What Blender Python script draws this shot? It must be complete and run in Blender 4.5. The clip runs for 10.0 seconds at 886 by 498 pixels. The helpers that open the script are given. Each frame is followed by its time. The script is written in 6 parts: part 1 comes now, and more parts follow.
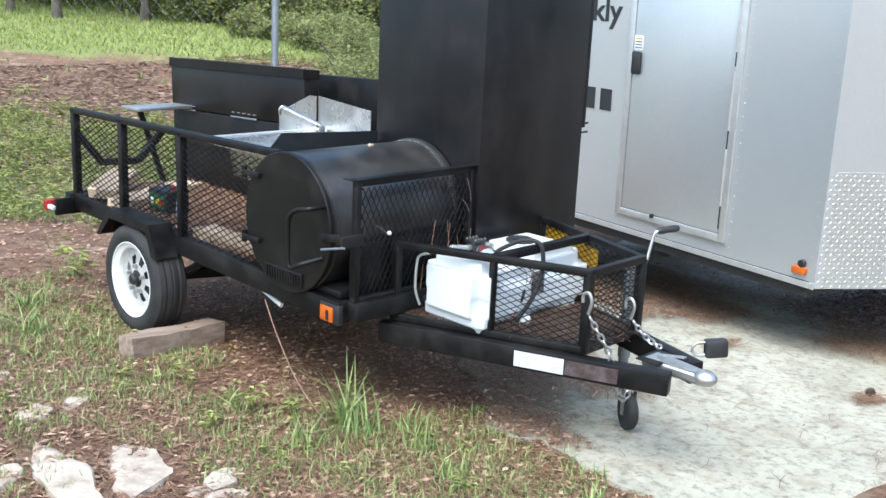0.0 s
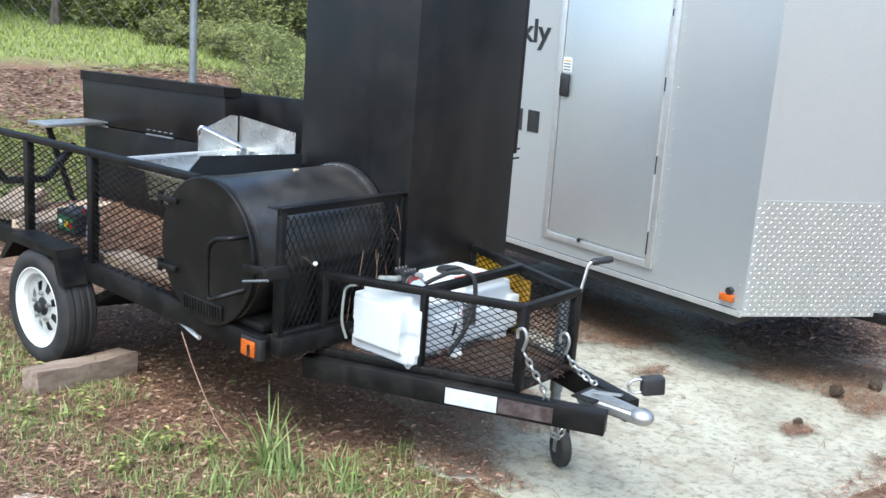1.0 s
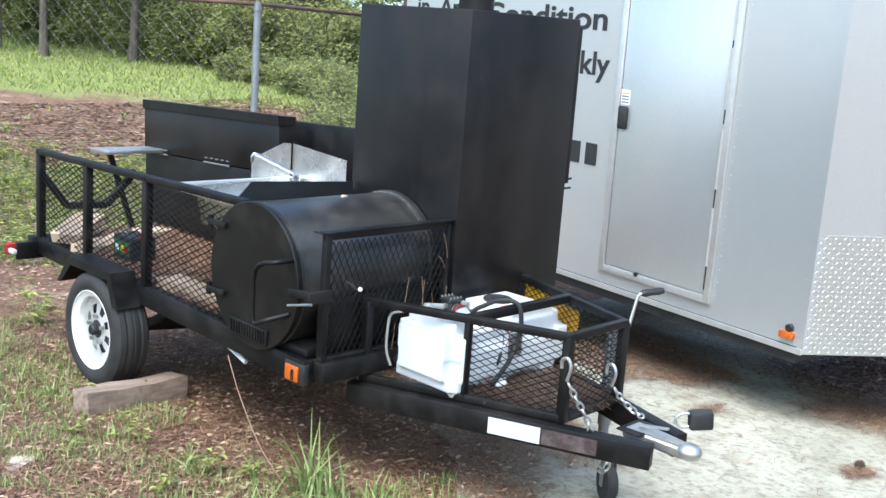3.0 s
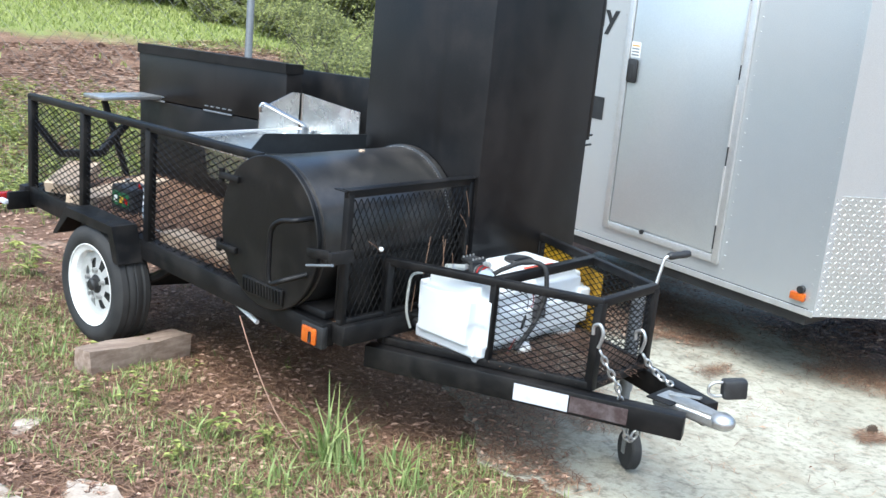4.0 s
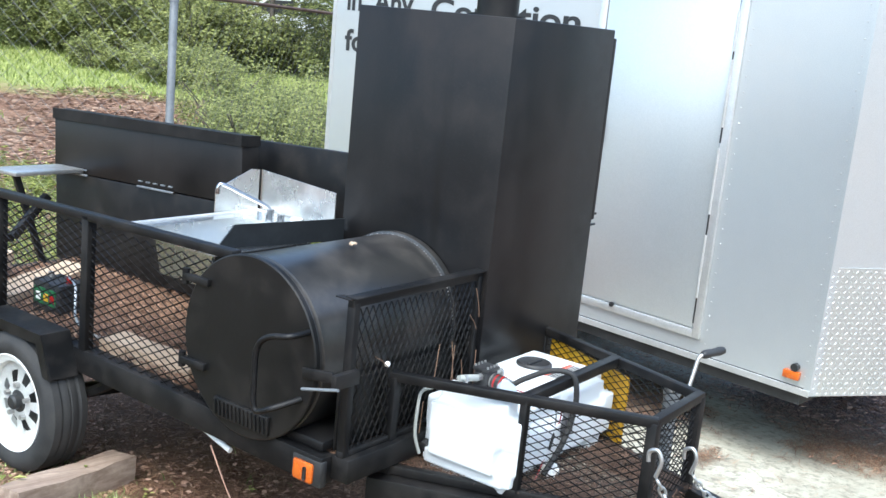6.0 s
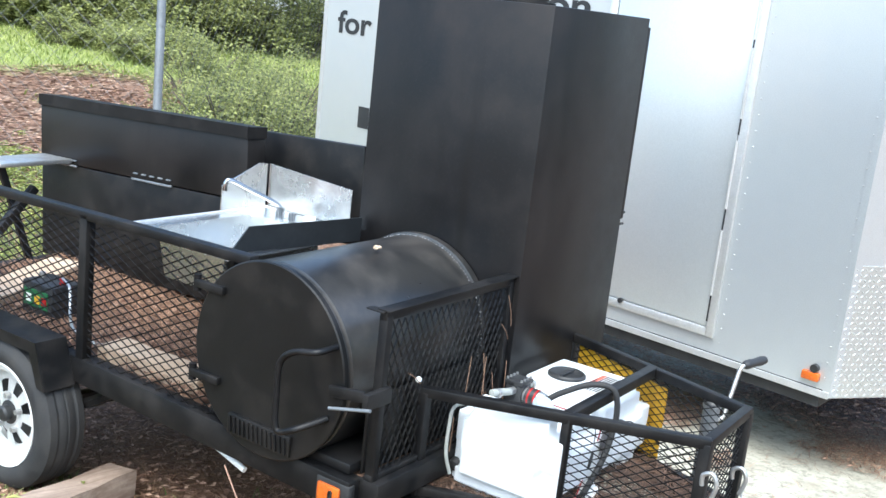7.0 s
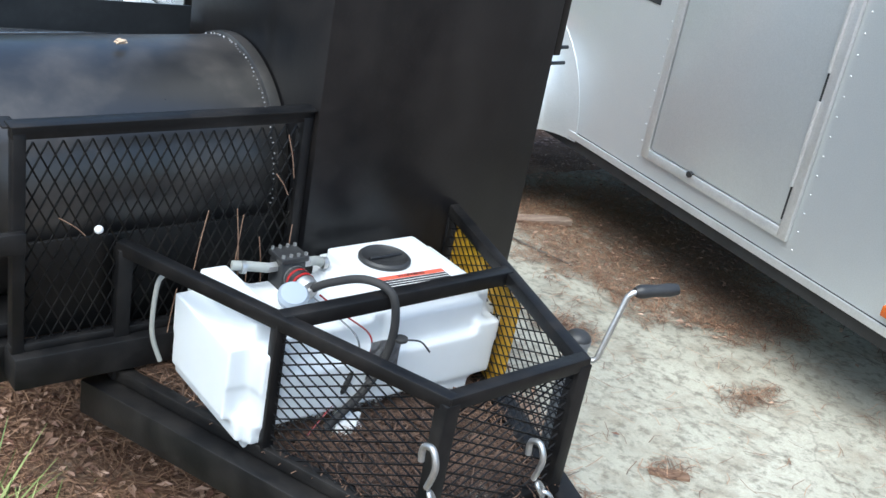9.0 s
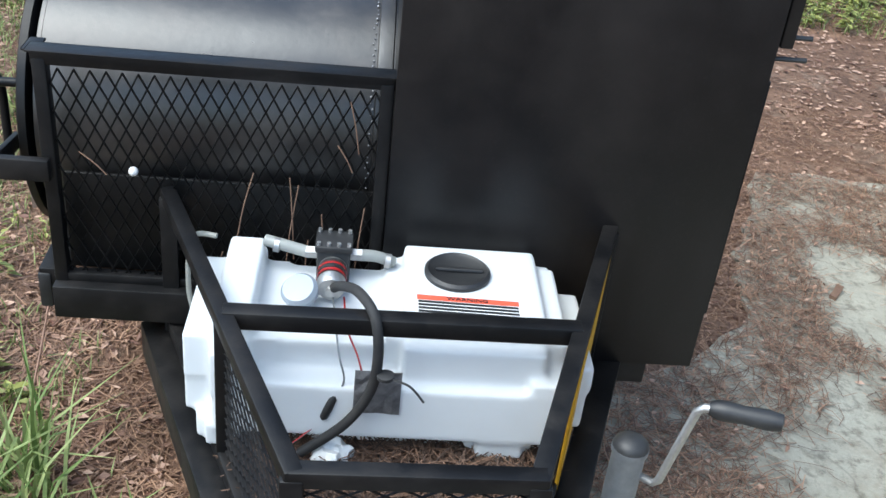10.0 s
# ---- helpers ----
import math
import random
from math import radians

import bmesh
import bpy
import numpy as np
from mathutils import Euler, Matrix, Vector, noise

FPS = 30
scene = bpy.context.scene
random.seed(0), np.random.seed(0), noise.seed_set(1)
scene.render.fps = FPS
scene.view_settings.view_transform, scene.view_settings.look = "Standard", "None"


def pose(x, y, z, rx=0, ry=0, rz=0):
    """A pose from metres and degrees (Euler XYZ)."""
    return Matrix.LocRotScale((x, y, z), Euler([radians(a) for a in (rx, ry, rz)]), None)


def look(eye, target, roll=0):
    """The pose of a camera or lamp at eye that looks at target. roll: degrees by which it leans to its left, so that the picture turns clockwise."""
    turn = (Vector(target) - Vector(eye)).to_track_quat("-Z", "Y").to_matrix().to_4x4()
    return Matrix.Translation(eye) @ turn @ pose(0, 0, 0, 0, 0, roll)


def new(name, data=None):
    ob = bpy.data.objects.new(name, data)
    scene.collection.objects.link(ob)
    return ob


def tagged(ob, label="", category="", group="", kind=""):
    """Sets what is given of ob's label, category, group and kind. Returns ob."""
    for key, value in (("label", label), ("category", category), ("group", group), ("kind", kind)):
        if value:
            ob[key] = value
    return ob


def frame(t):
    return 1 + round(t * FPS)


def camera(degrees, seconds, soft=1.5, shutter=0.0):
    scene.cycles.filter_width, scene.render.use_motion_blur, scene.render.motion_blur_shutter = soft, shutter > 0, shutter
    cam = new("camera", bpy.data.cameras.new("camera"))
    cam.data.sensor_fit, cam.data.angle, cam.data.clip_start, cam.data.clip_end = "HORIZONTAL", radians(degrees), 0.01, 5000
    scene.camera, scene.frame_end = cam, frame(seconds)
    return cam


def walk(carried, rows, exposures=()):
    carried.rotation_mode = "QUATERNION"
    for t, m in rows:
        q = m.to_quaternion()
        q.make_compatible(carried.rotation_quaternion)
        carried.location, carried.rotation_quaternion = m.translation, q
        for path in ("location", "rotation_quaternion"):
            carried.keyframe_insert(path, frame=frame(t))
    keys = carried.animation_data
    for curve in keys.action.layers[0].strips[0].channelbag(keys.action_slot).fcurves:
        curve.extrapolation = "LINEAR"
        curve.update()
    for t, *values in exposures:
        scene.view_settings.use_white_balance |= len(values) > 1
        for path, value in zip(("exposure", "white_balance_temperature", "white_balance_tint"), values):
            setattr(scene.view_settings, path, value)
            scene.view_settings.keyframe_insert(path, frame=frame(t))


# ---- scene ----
cam = camera(45.6, 10.0)
PATH = [
    (0, (-2.988, -3.33, 1.522), (-1.73, -1.816, 1.167), 2.1),
    (0.5, (-2.921, -3.238, 1.526), (-1.583, -1.801, 1.149), 2.9),
    (1, (-2.91, -3.157, 1.572), (-1.532, -1.745, 1.243), 3.3),
    (1.5, (-2.852, -3.184, 1.605), (-1.464, -1.763, 1.371), 2.0),
    (2, (-2.839, -3.241, 1.602), (-1.484, -1.779, 1.433), 2.3),
    (2.5, (-2.839, -3.246, 1.573), (-1.504, -1.763, 1.436), 2.7),
    (3, (-2.829, -3.201, 1.532), (-1.544, -1.692, 1.267), 3.6),
    (4.5, (-2.897, -2.767, 1.557), (-1.503, -1.38, 1.194), 4.7),
    (5, (-2.878, -2.596, 1.579), (-1.361, -1.322, 1.299), 4.9),
    (5.5, (-2.774, -2.425, 1.594), (-1.279, -1.123, 1.332), 4.3),
    (6.8, (-2.795, -1.874, 1.667), (-1.293, -0.589, 1.357), 4.6),
    (7, (-2.727, -1.865, 1.655), (-1.194, -0.617, 1.35), 4.9),
    (7.5, (-2.372, -1.912, 1.597), (-0.891, -0.619, 1.232), 6.9),
    (8, (-2.049, -1.948, 1.57), (-0.595, -0.682, 1.038), 8.2),
    (8.5, (-1.6, -1.944, 1.615), (-0.134, -0.736, 0.987), 11.3),
    (9, (-1.135, -2.022, 1.647), (-0.017, -0.511, 0.964), 10.5),
    (9.5, (-0.554, -1.996, 1.697), (-0.05, -0.224, 0.918), 7.6),
    (10, (0.042, -1.821, 1.729), (0.088, -0.058, 0.786), 9.0),
]
walk(cam, [(t, look(eye, target, roll)) for t, eye, target, roll in PATH],
     exposures=[(0, 1.5), (1, 1.42), (2, 1.48), (2.5, 1.5), (3.2, 1.57), (4.5, 1.52), (5, 1.48), (5.5, 1.58), (6.8, 1.88), (7, 1.86), (7.5, 1.8), (8, 1.7), (8.5, 1.43), (9, 1.32), (9.5, 1.3), (10, 1.28)])

# ---- world and light ----
SUN_AZ, SUN_EL = 238.0, 56.0
world = bpy.data.worlds.new("sky")
scene.world = world
world.use_nodes = True
wn = world.node_tree
sky = wn.nodes.new("ShaderNodeTexSky")
sky.sky_type, sky.sun_disc = "NISHITA", False
sky.sun_elevation, sky.sun_rotation = radians(SUN_EL), radians(SUN_AZ)
sky.air_density, sky.dust_density, sky.ozone_density = 1.0, 3.0, 1.0
wn.nodes["Background"].inputs["Strength"].default_value = 0.15
wn.links.new(sky.outputs[0], wn.nodes["Background"].inputs["Color"])
sun = new("sun", bpy.data.lights.new("sun", "SUN"))
sun.data.energy, sun.data.angle, sun.data.color = 1.5, radians(50), (1.0, 0.97, 0.92)
az, el = radians(SUN_AZ), radians(SUN_EL)
sun.matrix_world = look((0, 0, 20), (-math.sin(az) * math.cos(el) * 10, -math.cos(az) * math.cos(el) * 10, 20 - math.sin(el) * 10))
scene.view_settings.use_white_balance = True
scene.view_settings.white_balance_temperature, scene.view_settings.white_balance_tint = 5800, 1


# ---- materials ----
def shader(name):
    m = bpy.data.materials.new(name)
    m.use_nodes = True
    return m, m.node_tree, m.node_tree.nodes["Principled BSDF"]


def ramp(t, src, stops):
    r = t.nodes.new("ShaderNodeValToRGB")
    while len(r.color_ramp.elements) < len(stops):
        r.color_ramp.elements.new(0.5)
    for e, (p, c) in zip(r.color_ramp.elements, stops):
        e.position, e.color = p, (*c, 1) if len(c) == 3 else (c[0], c[0], c[0], 1)
    t.links.new(src, r.inputs[0])
    return r.outputs[0]


def noise_of(t, scale, detail=5.0, rough=0.6, stretch=(1, 1, 1), coord="Object"):
    tc, mp, n = t.nodes.new("ShaderNodeTexCoord"), t.nodes.new("ShaderNodeMapping"), t.nodes.new("ShaderNodeTexNoise")
    mp.inputs["Scale"].default_value = stretch
    n.inputs["Scale"].default_value, n.inputs["Detail"].default_value, n.inputs["Roughness"].default_value = scale, detail, rough
    t.links.new(tc.outputs[coord], mp.inputs[0])
    t.links.new(mp.outputs[0], n.inputs["Vector"])
    return n.outputs["Fac"]


def blend(t, fac, a, b, how="MIX"):
    m = t.nodes.new("ShaderNodeMix")
    m.data_type, m.blend_type = "RGBA", how
    for sock, v in ((m.inputs[0], fac), (m.inputs[6], a), (m.inputs[7], b)):
        if isinstance(v, (int, float)):
            sock.default_value = v
        elif isinstance(v, tuple):
            sock.default_value = (*v, 1)
        else:
            t.links.new(v, sock)
    return m.outputs[2]


def bump(t, p, src, strength, dist=0.005):
    b = t.nodes.new("ShaderNodeBump")
    b.inputs["Strength"].default_value, b.inputs["Distance"].default_value = strength, dist
    t.links.new(src, b.inputs["Height"])
    t.links.new(b.outputs[0], p.inputs["Normal"])


def paint(name, base, worn, rough=(0.35, 0.6), metal=0.0, big=3.0, fine=60.0, spread=(0.4, 0.7), bumps=0.15, stretch=(1, 1, 1), spec=0.5):
    """Two-scale variation from base to worn, with uneven gloss and fine relief."""
    m, t, p = shader(name)
    a, f = noise_of(t, big, 6, 0.65, stretch), noise_of(t, fine, 4, 0.6)
    col = blend(t, ramp(t, a, [(spread[0], (0,)), (spread[1], (1,))]), base, worn)
    col = blend(t, ramp(t, f, [(0.35, (0.0,)), (0.75, (0.35,))]), col, tuple(c * 0.6 for c in base))
    t.links.new(col, p.inputs["Base Color"])
    t.links.new(ramp(t, a, [(0.3, (rough[0],)), (0.7, (rough[1],))]), p.inputs["Roughness"])
    p.inputs["Metallic"].default_value = metal
    p.inputs["Specular IOR Level"].default_value = spec
    bump(t, p, f, bumps, 0.002)
    return m


M_BLACK = paint("black_paint", (0.0045, 0.0045, 0.005), (0.022, 0.019, 0.017), (0.38, 0.6), 0, 9, 90, (0.45, 0.8), 0.25, spec=0.28)


def smoker_paint():
    """Flat heat paint with run-down streaks and a patchy sheen."""
    m, t, p = shader("heat_black_paint")
    a, s, f = noise_of(t, 1.8, 6, 0.65), noise_of(t, 3.2, 6, 0.65, (1, 1, 0.22)), noise_of(t, 90, 4, 0.6)
    col = blend(t, ramp(t, a, [(0.42, (0,)), (0.66, (1,))]), (0.0042, 0.0042, 0.005), (0.017, 0.0142, 0.013))
    col = blend(t, ramp(t, s, [(0.50, (0,)), (0.72, (0.8,))]), col, (0.003, 0.003, 0.003))
    col = blend(t, ramp(t, f, [(0.55, (0,)), (0.75, (0.4,))]), col, (0.016, 0.0155, 0.0155))
    run = noise_of(t, 7, 4, 0.6, (1, 1, 0.12))
    col = blend(t, ramp(t, run, [(0.60, (0,)), (0.74, (0.7,))]), col, (0.003, 0.0025, 0.0022))
    t.links.new(col, p.inputs["Base Color"])
    t.links.new(ramp(t, a, [(0.35, (0.33,)), (0.68, (0.55,))]), p.inputs["Roughness"])
    p.inputs["Specular IOR Level"].default_value = 0.3
    bump(t, p, f, 0.12, 0.002)
    return m


def translucent_plastic(name, col, share, rough):
    m, t, p = shader(name)
    n = noise_of(t, 6, 5, 0.6)
    tint = ramp(t, n, [(0.3, col), (0.75, tuple(v * 0.95 for v in col))])
    t.links.new(tint, p.inputs["Base Color"])
    p.inputs["Roughness"].default_value = rough
    tr = t.nodes.new("ShaderNodeBsdfTranslucent")
    t.links.new(tint, tr.inputs[0])
    mix = t.nodes.new("ShaderNodeMixShader")
    mix.inputs[0].default_value = share
    t.links.new(p.outputs[0], mix.inputs[1])
    t.links.new(tr.outputs[0], mix.inputs[2])
    t.links.new(mix.outputs[0], t.nodes["Material Output"].inputs[0])
    return m


M_SMOKER = smoker_paint()
M_FIREBOX = paint("scorched_steel", (0.014, 0.0135, 0.0135), (0.07, 0.06, 0.052), (0.27, 0.42), 0.15, 4.5, 45, (0.45, 0.8), 0.2, spec=1.0)
M_DOOR = paint("sooty_plate", (0.005, 0.005, 0.0052), (0.024, 0.020, 0.017), (0.34, 0.5), 0.0, 4.5, 50, (0.48, 0.8), 0.25, spec=0.32)
M_WHITE = paint("white_enamel", (0.78, 0.78, 0.76), (0.62, 0.6, 0.56), (0.3, 0.5), 0, 6, 120, (0.55, 0.85), 0.05)
M_RUBBER = paint("tyre_rubber", (0.014, 0.014, 0.015), (0.034, 0.032, 0.03), (0.65, 0.85), 0, 8, 140, (0.4, 0.7), 0.3)
M_STEEL = paint("stainless_steel", (0.78, 0.78, 0.77), (0.66, 0.66, 0.65), (0.18, 0.32), 0.95, 5, 60, (0.4, 0.7), 0.0)
M_CHROME = paint("chrome", (0.50, 0.50, 0.51), (0.40, 0.40, 0.41), (0.10, 0.2), 1.0, 5, 60, (0.4, 0.7), 0.0)
M_SPLASH = paint("dull_back_panel", (0.03, 0.033, 0.037), (0.05, 0.054, 0.058), (0.3, 0.45), 0.4, 4, 60)
M_ZINC = paint("zinc_plate", (0.55, 0.55, 0.54), (0.38, 0.37, 0.36), (0.35, 0.55), 0.9, 12, 120)
M_ALU = paint("silver_sheet", (0.64, 0.665, 0.675), (0.57, 0.595, 0.61), (0.30, 0.42), 0.68, 1.2, 220, (0.3, 0.8), 0.02)
M_TRIM = paint("aluminium_trim", (0.66, 0.66, 0.66), (0.52, 0.52, 0.5), (0.35, 0.5), 0.7, 4, 120)
M_TREAD = paint("tread_plate", (0.66, 0.675, 0.655), (0.54, 0.55, 0.525), (0.28, 0.42), 0.72, 5, 120)
M_POLY = translucent_plastic("white_polyethylene", (0.84, 0.87, 0.89), 0.35, 0.42)
M_TUBE = translucent_plastic("clear_tube", (0.50, 0.51, 0.48), 0.5, 0.3)
M_YELLOW = paint("yellow_plastic", (0.62, 0.36, 0.02), (0.5, 0.27, 0.02), (0.4, 0.6), 0, 7, 90)
M_AMBER = paint("amber_lens", (0.52, 0.12, 0.015), (0.34, 0.06, 0.01), (0.2, 0.35), 0, 30, 200)
M_RED = paint("red_lens", (0.36, 0.02, 0.02), (0.16, 0.01, 0.01), (0.15, 0.25), 0, 30, 200)
M_DARK = paint("dark_plastic", (0.015, 0.015, 0.016), (0.03, 0.03, 0.03), (0.4, 0.6), 0, 12, 120)
M_WOOD = paint("weathered_timber", (0.17, 0.115, 0.085), (0.34, 0.265, 0.21), (0.8, 0.95), 0, 6, 40, (0.35, 0.7), 0.7, (0.3, 6, 6))
M_PLANK = paint("pale_board", (0.40, 0.29, 0.20), (0.52, 0.42, 0.32), (0.75, 0.9), 0, 5, 40, (0.35, 0.7), 0.5, (5, 0.4, 5))
M_GALV = paint("galvanised_pipe", (0.25, 0.265, 0.28), (0.18, 0.19, 0.20), (0.4, 0.6), 0.6, 9, 90)
M_LINK = paint("dull_fence_wire", (0.13, 0.135, 0.14), (0.09, 0.09, 0.09), (0.5, 0.7), 0.3, 9, 90)
M_FOIL = paint("scuffed_foil", (0.34, 0.34, 0.35), (0.16, 0.16, 0.17), (0.35, 0.6), 0.4, 40, 120)
M_FADED = paint("faded_red_tape", (0.045, 0.028, 0.028), (0.12, 0.10, 0.10), (0.4, 0.6), 0, 25, 120)
M_CONE = paint("pine_cone", (0.045, 0.03, 0.02), (0.10, 0.07, 0.05), (0.8, 0.95), 0, 30, 90)
M_DECK = paint("stained_deck_board", (0.13, 0.07, 0.045), (0.22, 0.14, 0.09), (0.8, 0.95), 0, 8, 50, (0.35, 0.7), 0.6, (4, 0.5, 4))
M_RUST = paint("rusty_pipe", (0.085, 0.05, 0.038), (0.16, 0.105, 0.08), (0.7, 0.9), 0.2, 7, 70)
M_ROCK = paint("limestone", (0.29, 0.23, 0.18), (0.49, 0.41, 0.335), (0.85, 0.95), 0, 9, 45, (0.36, 0.6), 0.9)
M_LETTER = paint("black_vinyl", (0.015, 0.016, 0.018), (0.03, 0.03, 0.03), (0.4, 0.55), 0, 9, 100)
M_TAPE = paint("reflective_tape", (0.60, 0.62, 0.66), (0.45, 0.46, 0.5), (0.3, 0.45), 0, 20, 160)
M_LABELRED = paint("red_print", (0.70, 0.11, 0.06), (0.6, 0.09, 0.05), (0.4, 0.5), 0, 14, 100)
M_GAUGE = translucent_plastic("gauge_glass", (0.40, 0.45, 0.51), 0.3, 0.15)
M_GREEN = paint("green_plastic", (0.02, 0.14, 0.05), (0.02, 0.09, 0.03), (0.4, 0.6), 0, 14, 100)


def concrete():
    m, t, p = shader("weathered_concrete")
    a, b, c, d = noise_of(t, 0.9, 6, 0.7), noise_of(t, 4, 8, 0.75), noise_of(t, 80, 4, 0.75), noise_of(t, 22, 5, 0.7)
    col = ramp(t, a, [(0.32, (0.24, 0.227, 0.177)), (0.5, (0.385, 0.362, 0.288)), (0.7, (0.475, 0.452, 0.368))])
    col = blend(t, ramp(t, b, [(0.50, (0,)), (0.68, (0.7,))]), col, (0.20, 0.155, 0.105))
    col = blend(t, ramp(t, d, [(0.50, (0,)), (0.64, (0.75,))]), col, (0.13, 0.115, 0.085))
    col = blend(t, ramp(t, c, [(0.35, (0,)), (0.7, (0.5,))]), col, (0.25, 0.235, 0.19))
    tc, v, w = t.nodes.new("ShaderNodeTexCoord"), t.nodes.new("ShaderNodeTexVoronoi"), t.nodes.new("ShaderNodeTexNoise")
    v.feature = "DISTANCE_TO_EDGE"
    v.inputs["Scale"].default_value, w.inputs["Scale"].default_value, w.inputs["Detail"].default_value = 1.1, 3.0, 6
    t.links.new(tc.outputs["Object"], w.inputs["Vector"])
    t.links.new(blend(t, 0.30, tc.outputs["Object"], w.outputs["Color"]), v.inputs["Vector"])
    crack = ramp(t, v.outputs["Distance"], [(0.0, (0.35,)), (0.007, (0,))])
    col = blend(t, crack, col, (0.07, 0.055, 0.04))
    t.links.new(col, p.inputs["Base Color"])
    p.inputs["Roughness"].default_value = 0.95
    bump(t, p, c, 0.7, 0.005)
    return m


def earth():
    """Pine litter and soil, a lawn past the brown belt."""
    m, t, p = shader("pine_litter_soil")
    a, b, c = noise_of(t, 0.8, 6, 0.65), noise_of(t, 5, 7, 0.75), noise_of(t, 55, 5, 0.8)
    col = ramp(t, b, [(0.3, (0.07, 0.036, 0.022)), (0.5, (0.165, 0.088, 0.053)), (0.72, (0.29, 0.17, 0.108))])
    col = blend(t, ramp(t, c, [(0.42, (0,)), (0.72, (0.6,))]), col, (0.29, 0.175, 0.11))
    col = blend(t, ramp(t, c, [(0.28, (0.6,)), (0.42, (0,))]), col, (0.035, 0.02, 0.013))
    sand = noise_of(t, 1.9, 5, 0.7)
    col = blend(t, ramp(t, sand, [(0.54, (0,)), (0.66, (0.75,))]), col, (0.40, 0.295, 0.215))
    tc, dot, add = t.nodes.new("ShaderNodeTexCoord"), t.nodes.new("ShaderNodeVectorMath"), t.nodes.new("ShaderNodeMath")
    dot.operation, add.operation = "DOT_PRODUCT", "MULTIPLY_ADD"
    dot.inputs[1].default_value = (0.063, 0.0777, 0)
    t.links.new(tc.outputs["Object"], dot.inputs[0])
    t.links.new(a, add.inputs[0])
    add.inputs[1].default_value = 0.5
    t.links.new(dot.outputs["Value"], add.inputs[2])
    half = t.nodes.new("ShaderNodeMath")
    half.operation, half.inputs[1].default_value = "MULTIPLY", 0.4
    t.links.new(add.outputs[0], half.inputs[0])
    green = ramp(t, c, [(0.3, (0.14, 0.18, 0.04)), (0.7, (0.30, 0.34, 0.10))])
    col = blend(t, ramp(t, half.outputs[0], [(0.69, (0,)), (0.74, (0.9,))]), col, green)
    t.links.new(col, p.inputs["Base Color"])
    p.inputs["Roughness"].default_value = 0.97
    bump(t, p, c, 1.0, 0.02)
    return m


def leafy(name, dark, light, translucent=0.25):
    m, t, p = shader(name)
    g = t.nodes.new("ShaderNodeNewGeometry")
    t.links.new(ramp(t, g.outputs["Random Per Island"], [(0.0, dark), (0.6, tuple((a + b) / 2 for a, b in zip(dark, light))), (1.0, light)]), p.inputs["Base Color"])
    p.inputs["Roughness"].default_value = 0.6
    tr = t.nodes.new("ShaderNodeBsdfTranslucent")
    t.links.new(ramp(t, g.outputs["Random Per Island"], [(0.0, dark), (1.0, light)]), tr.inputs[0])
    mix = t.nodes.new("ShaderNodeMixShader")
    mix.inputs[0].default_value = translucent
    t.links.new(p.outputs[0], mix.inputs[1])
    t.links.new(tr.outputs[0], mix.inputs[2])
    t.links.new(mix.outputs[0], t.nodes["Material Output"].inputs[0])
    return m


M_CONCRETE, M_EARTH = concrete(), earth()
M_GRASS = leafy("grass_blades", (0.09, 0.15, 0.03), (0.38, 0.43, 0.17))
M_LAWN = leafy("lawn_blades", (0.17, 0.22, 0.045), (0.42, 0.46, 0.15), 0.4)
M_WEED = leafy("weed_leaves", (0.10, 0.13, 0.03), (0.46, 0.48, 0.15), 0.35)
M_STRAW = leafy("dry_pine_straw", (0.08, 0.038, 0.022), (0.39, 0.235, 0.145), 0.05)
M_OLDSTRAW = leafy("old_pine_straw", (0.025, 0.014, 0.009), (0.17, 0.10, 0.065), 0.05)
M_DRYLEAF = leafy("dry_leaves", (0.13, 0.058, 0.036), (0.55, 0.365, 0.26), 0.1)
M_LEAF = leafy("tree_leaves", (0.05, 0.065, 0.014), (0.34, 0.36, 0.10), 0.45)
M_BUSH = leafy("bush_leaves", (0.055, 0.07, 0.018), (0.33, 0.35, 0.11), 0.4)
M_BARK = paint("tree_bark", (0.06, 0.05, 0.04), (0.15, 0.125, 0.10), (0.85, 0.95), 0, 3, 25, (0.35, 0.7), 1.0, (4, 4, 0.7))


# ---- mesh helpers ----
def part(name, bm, material, parent=None, label="", smooth=None):
    me = bpy.data.meshes.new(name)
    bm.to_mesh(me)
    bm.free()
    me.materials.append(material)
    if smooth is not None:
        me.shade_smooth()
        me.set_sharp_from_angle(angle=radians(smooth))
    ob = new(name, me)
    if parent is not None:
        ob.parent = parent
    if label:
        ob["label"] = label
    return ob


def thing(name, label, category, at=(0, 0, 0), group="", kind=""):
    """An Empty at the base of a thing; its parts keep the world's coordinates."""
    ob = new(name)
    ob.empty_display_size = 0.1
    ob.matrix_world = at if isinstance(at, Matrix) else Matrix.Translation(at)
    return tagged(ob, label, category, group, kind)


def box(bm, lo, hi, bevel=0.0, m=None):
    """A box between two corners, with bevelled edges."""
    lo, hi = Vector(lo), Vector(hi)
    c = (lo + hi) / 2
    got = bmesh.ops.create_cube(bm, size=1.0, matrix=Matrix.Translation(c) @ Matrix.Diagonal((*(hi - lo), 1)))
    verts = got["verts"]
    if bevel:
        out = bmesh.ops.bevel(bm, geom=list({e for v in verts for e in v.link_edges}), offset=bevel, segments=2, affect="EDGES", profile=0.5)
        verts = list({v for f in out["faces"] for v in f.verts} | {v for v in verts if v.is_valid})
        verts = list({w for v in verts for f in v.link_faces for w in f.verts})
    if m is not None:
        bmesh.ops.transform(bm, matrix=m, verts=verts)
    return verts


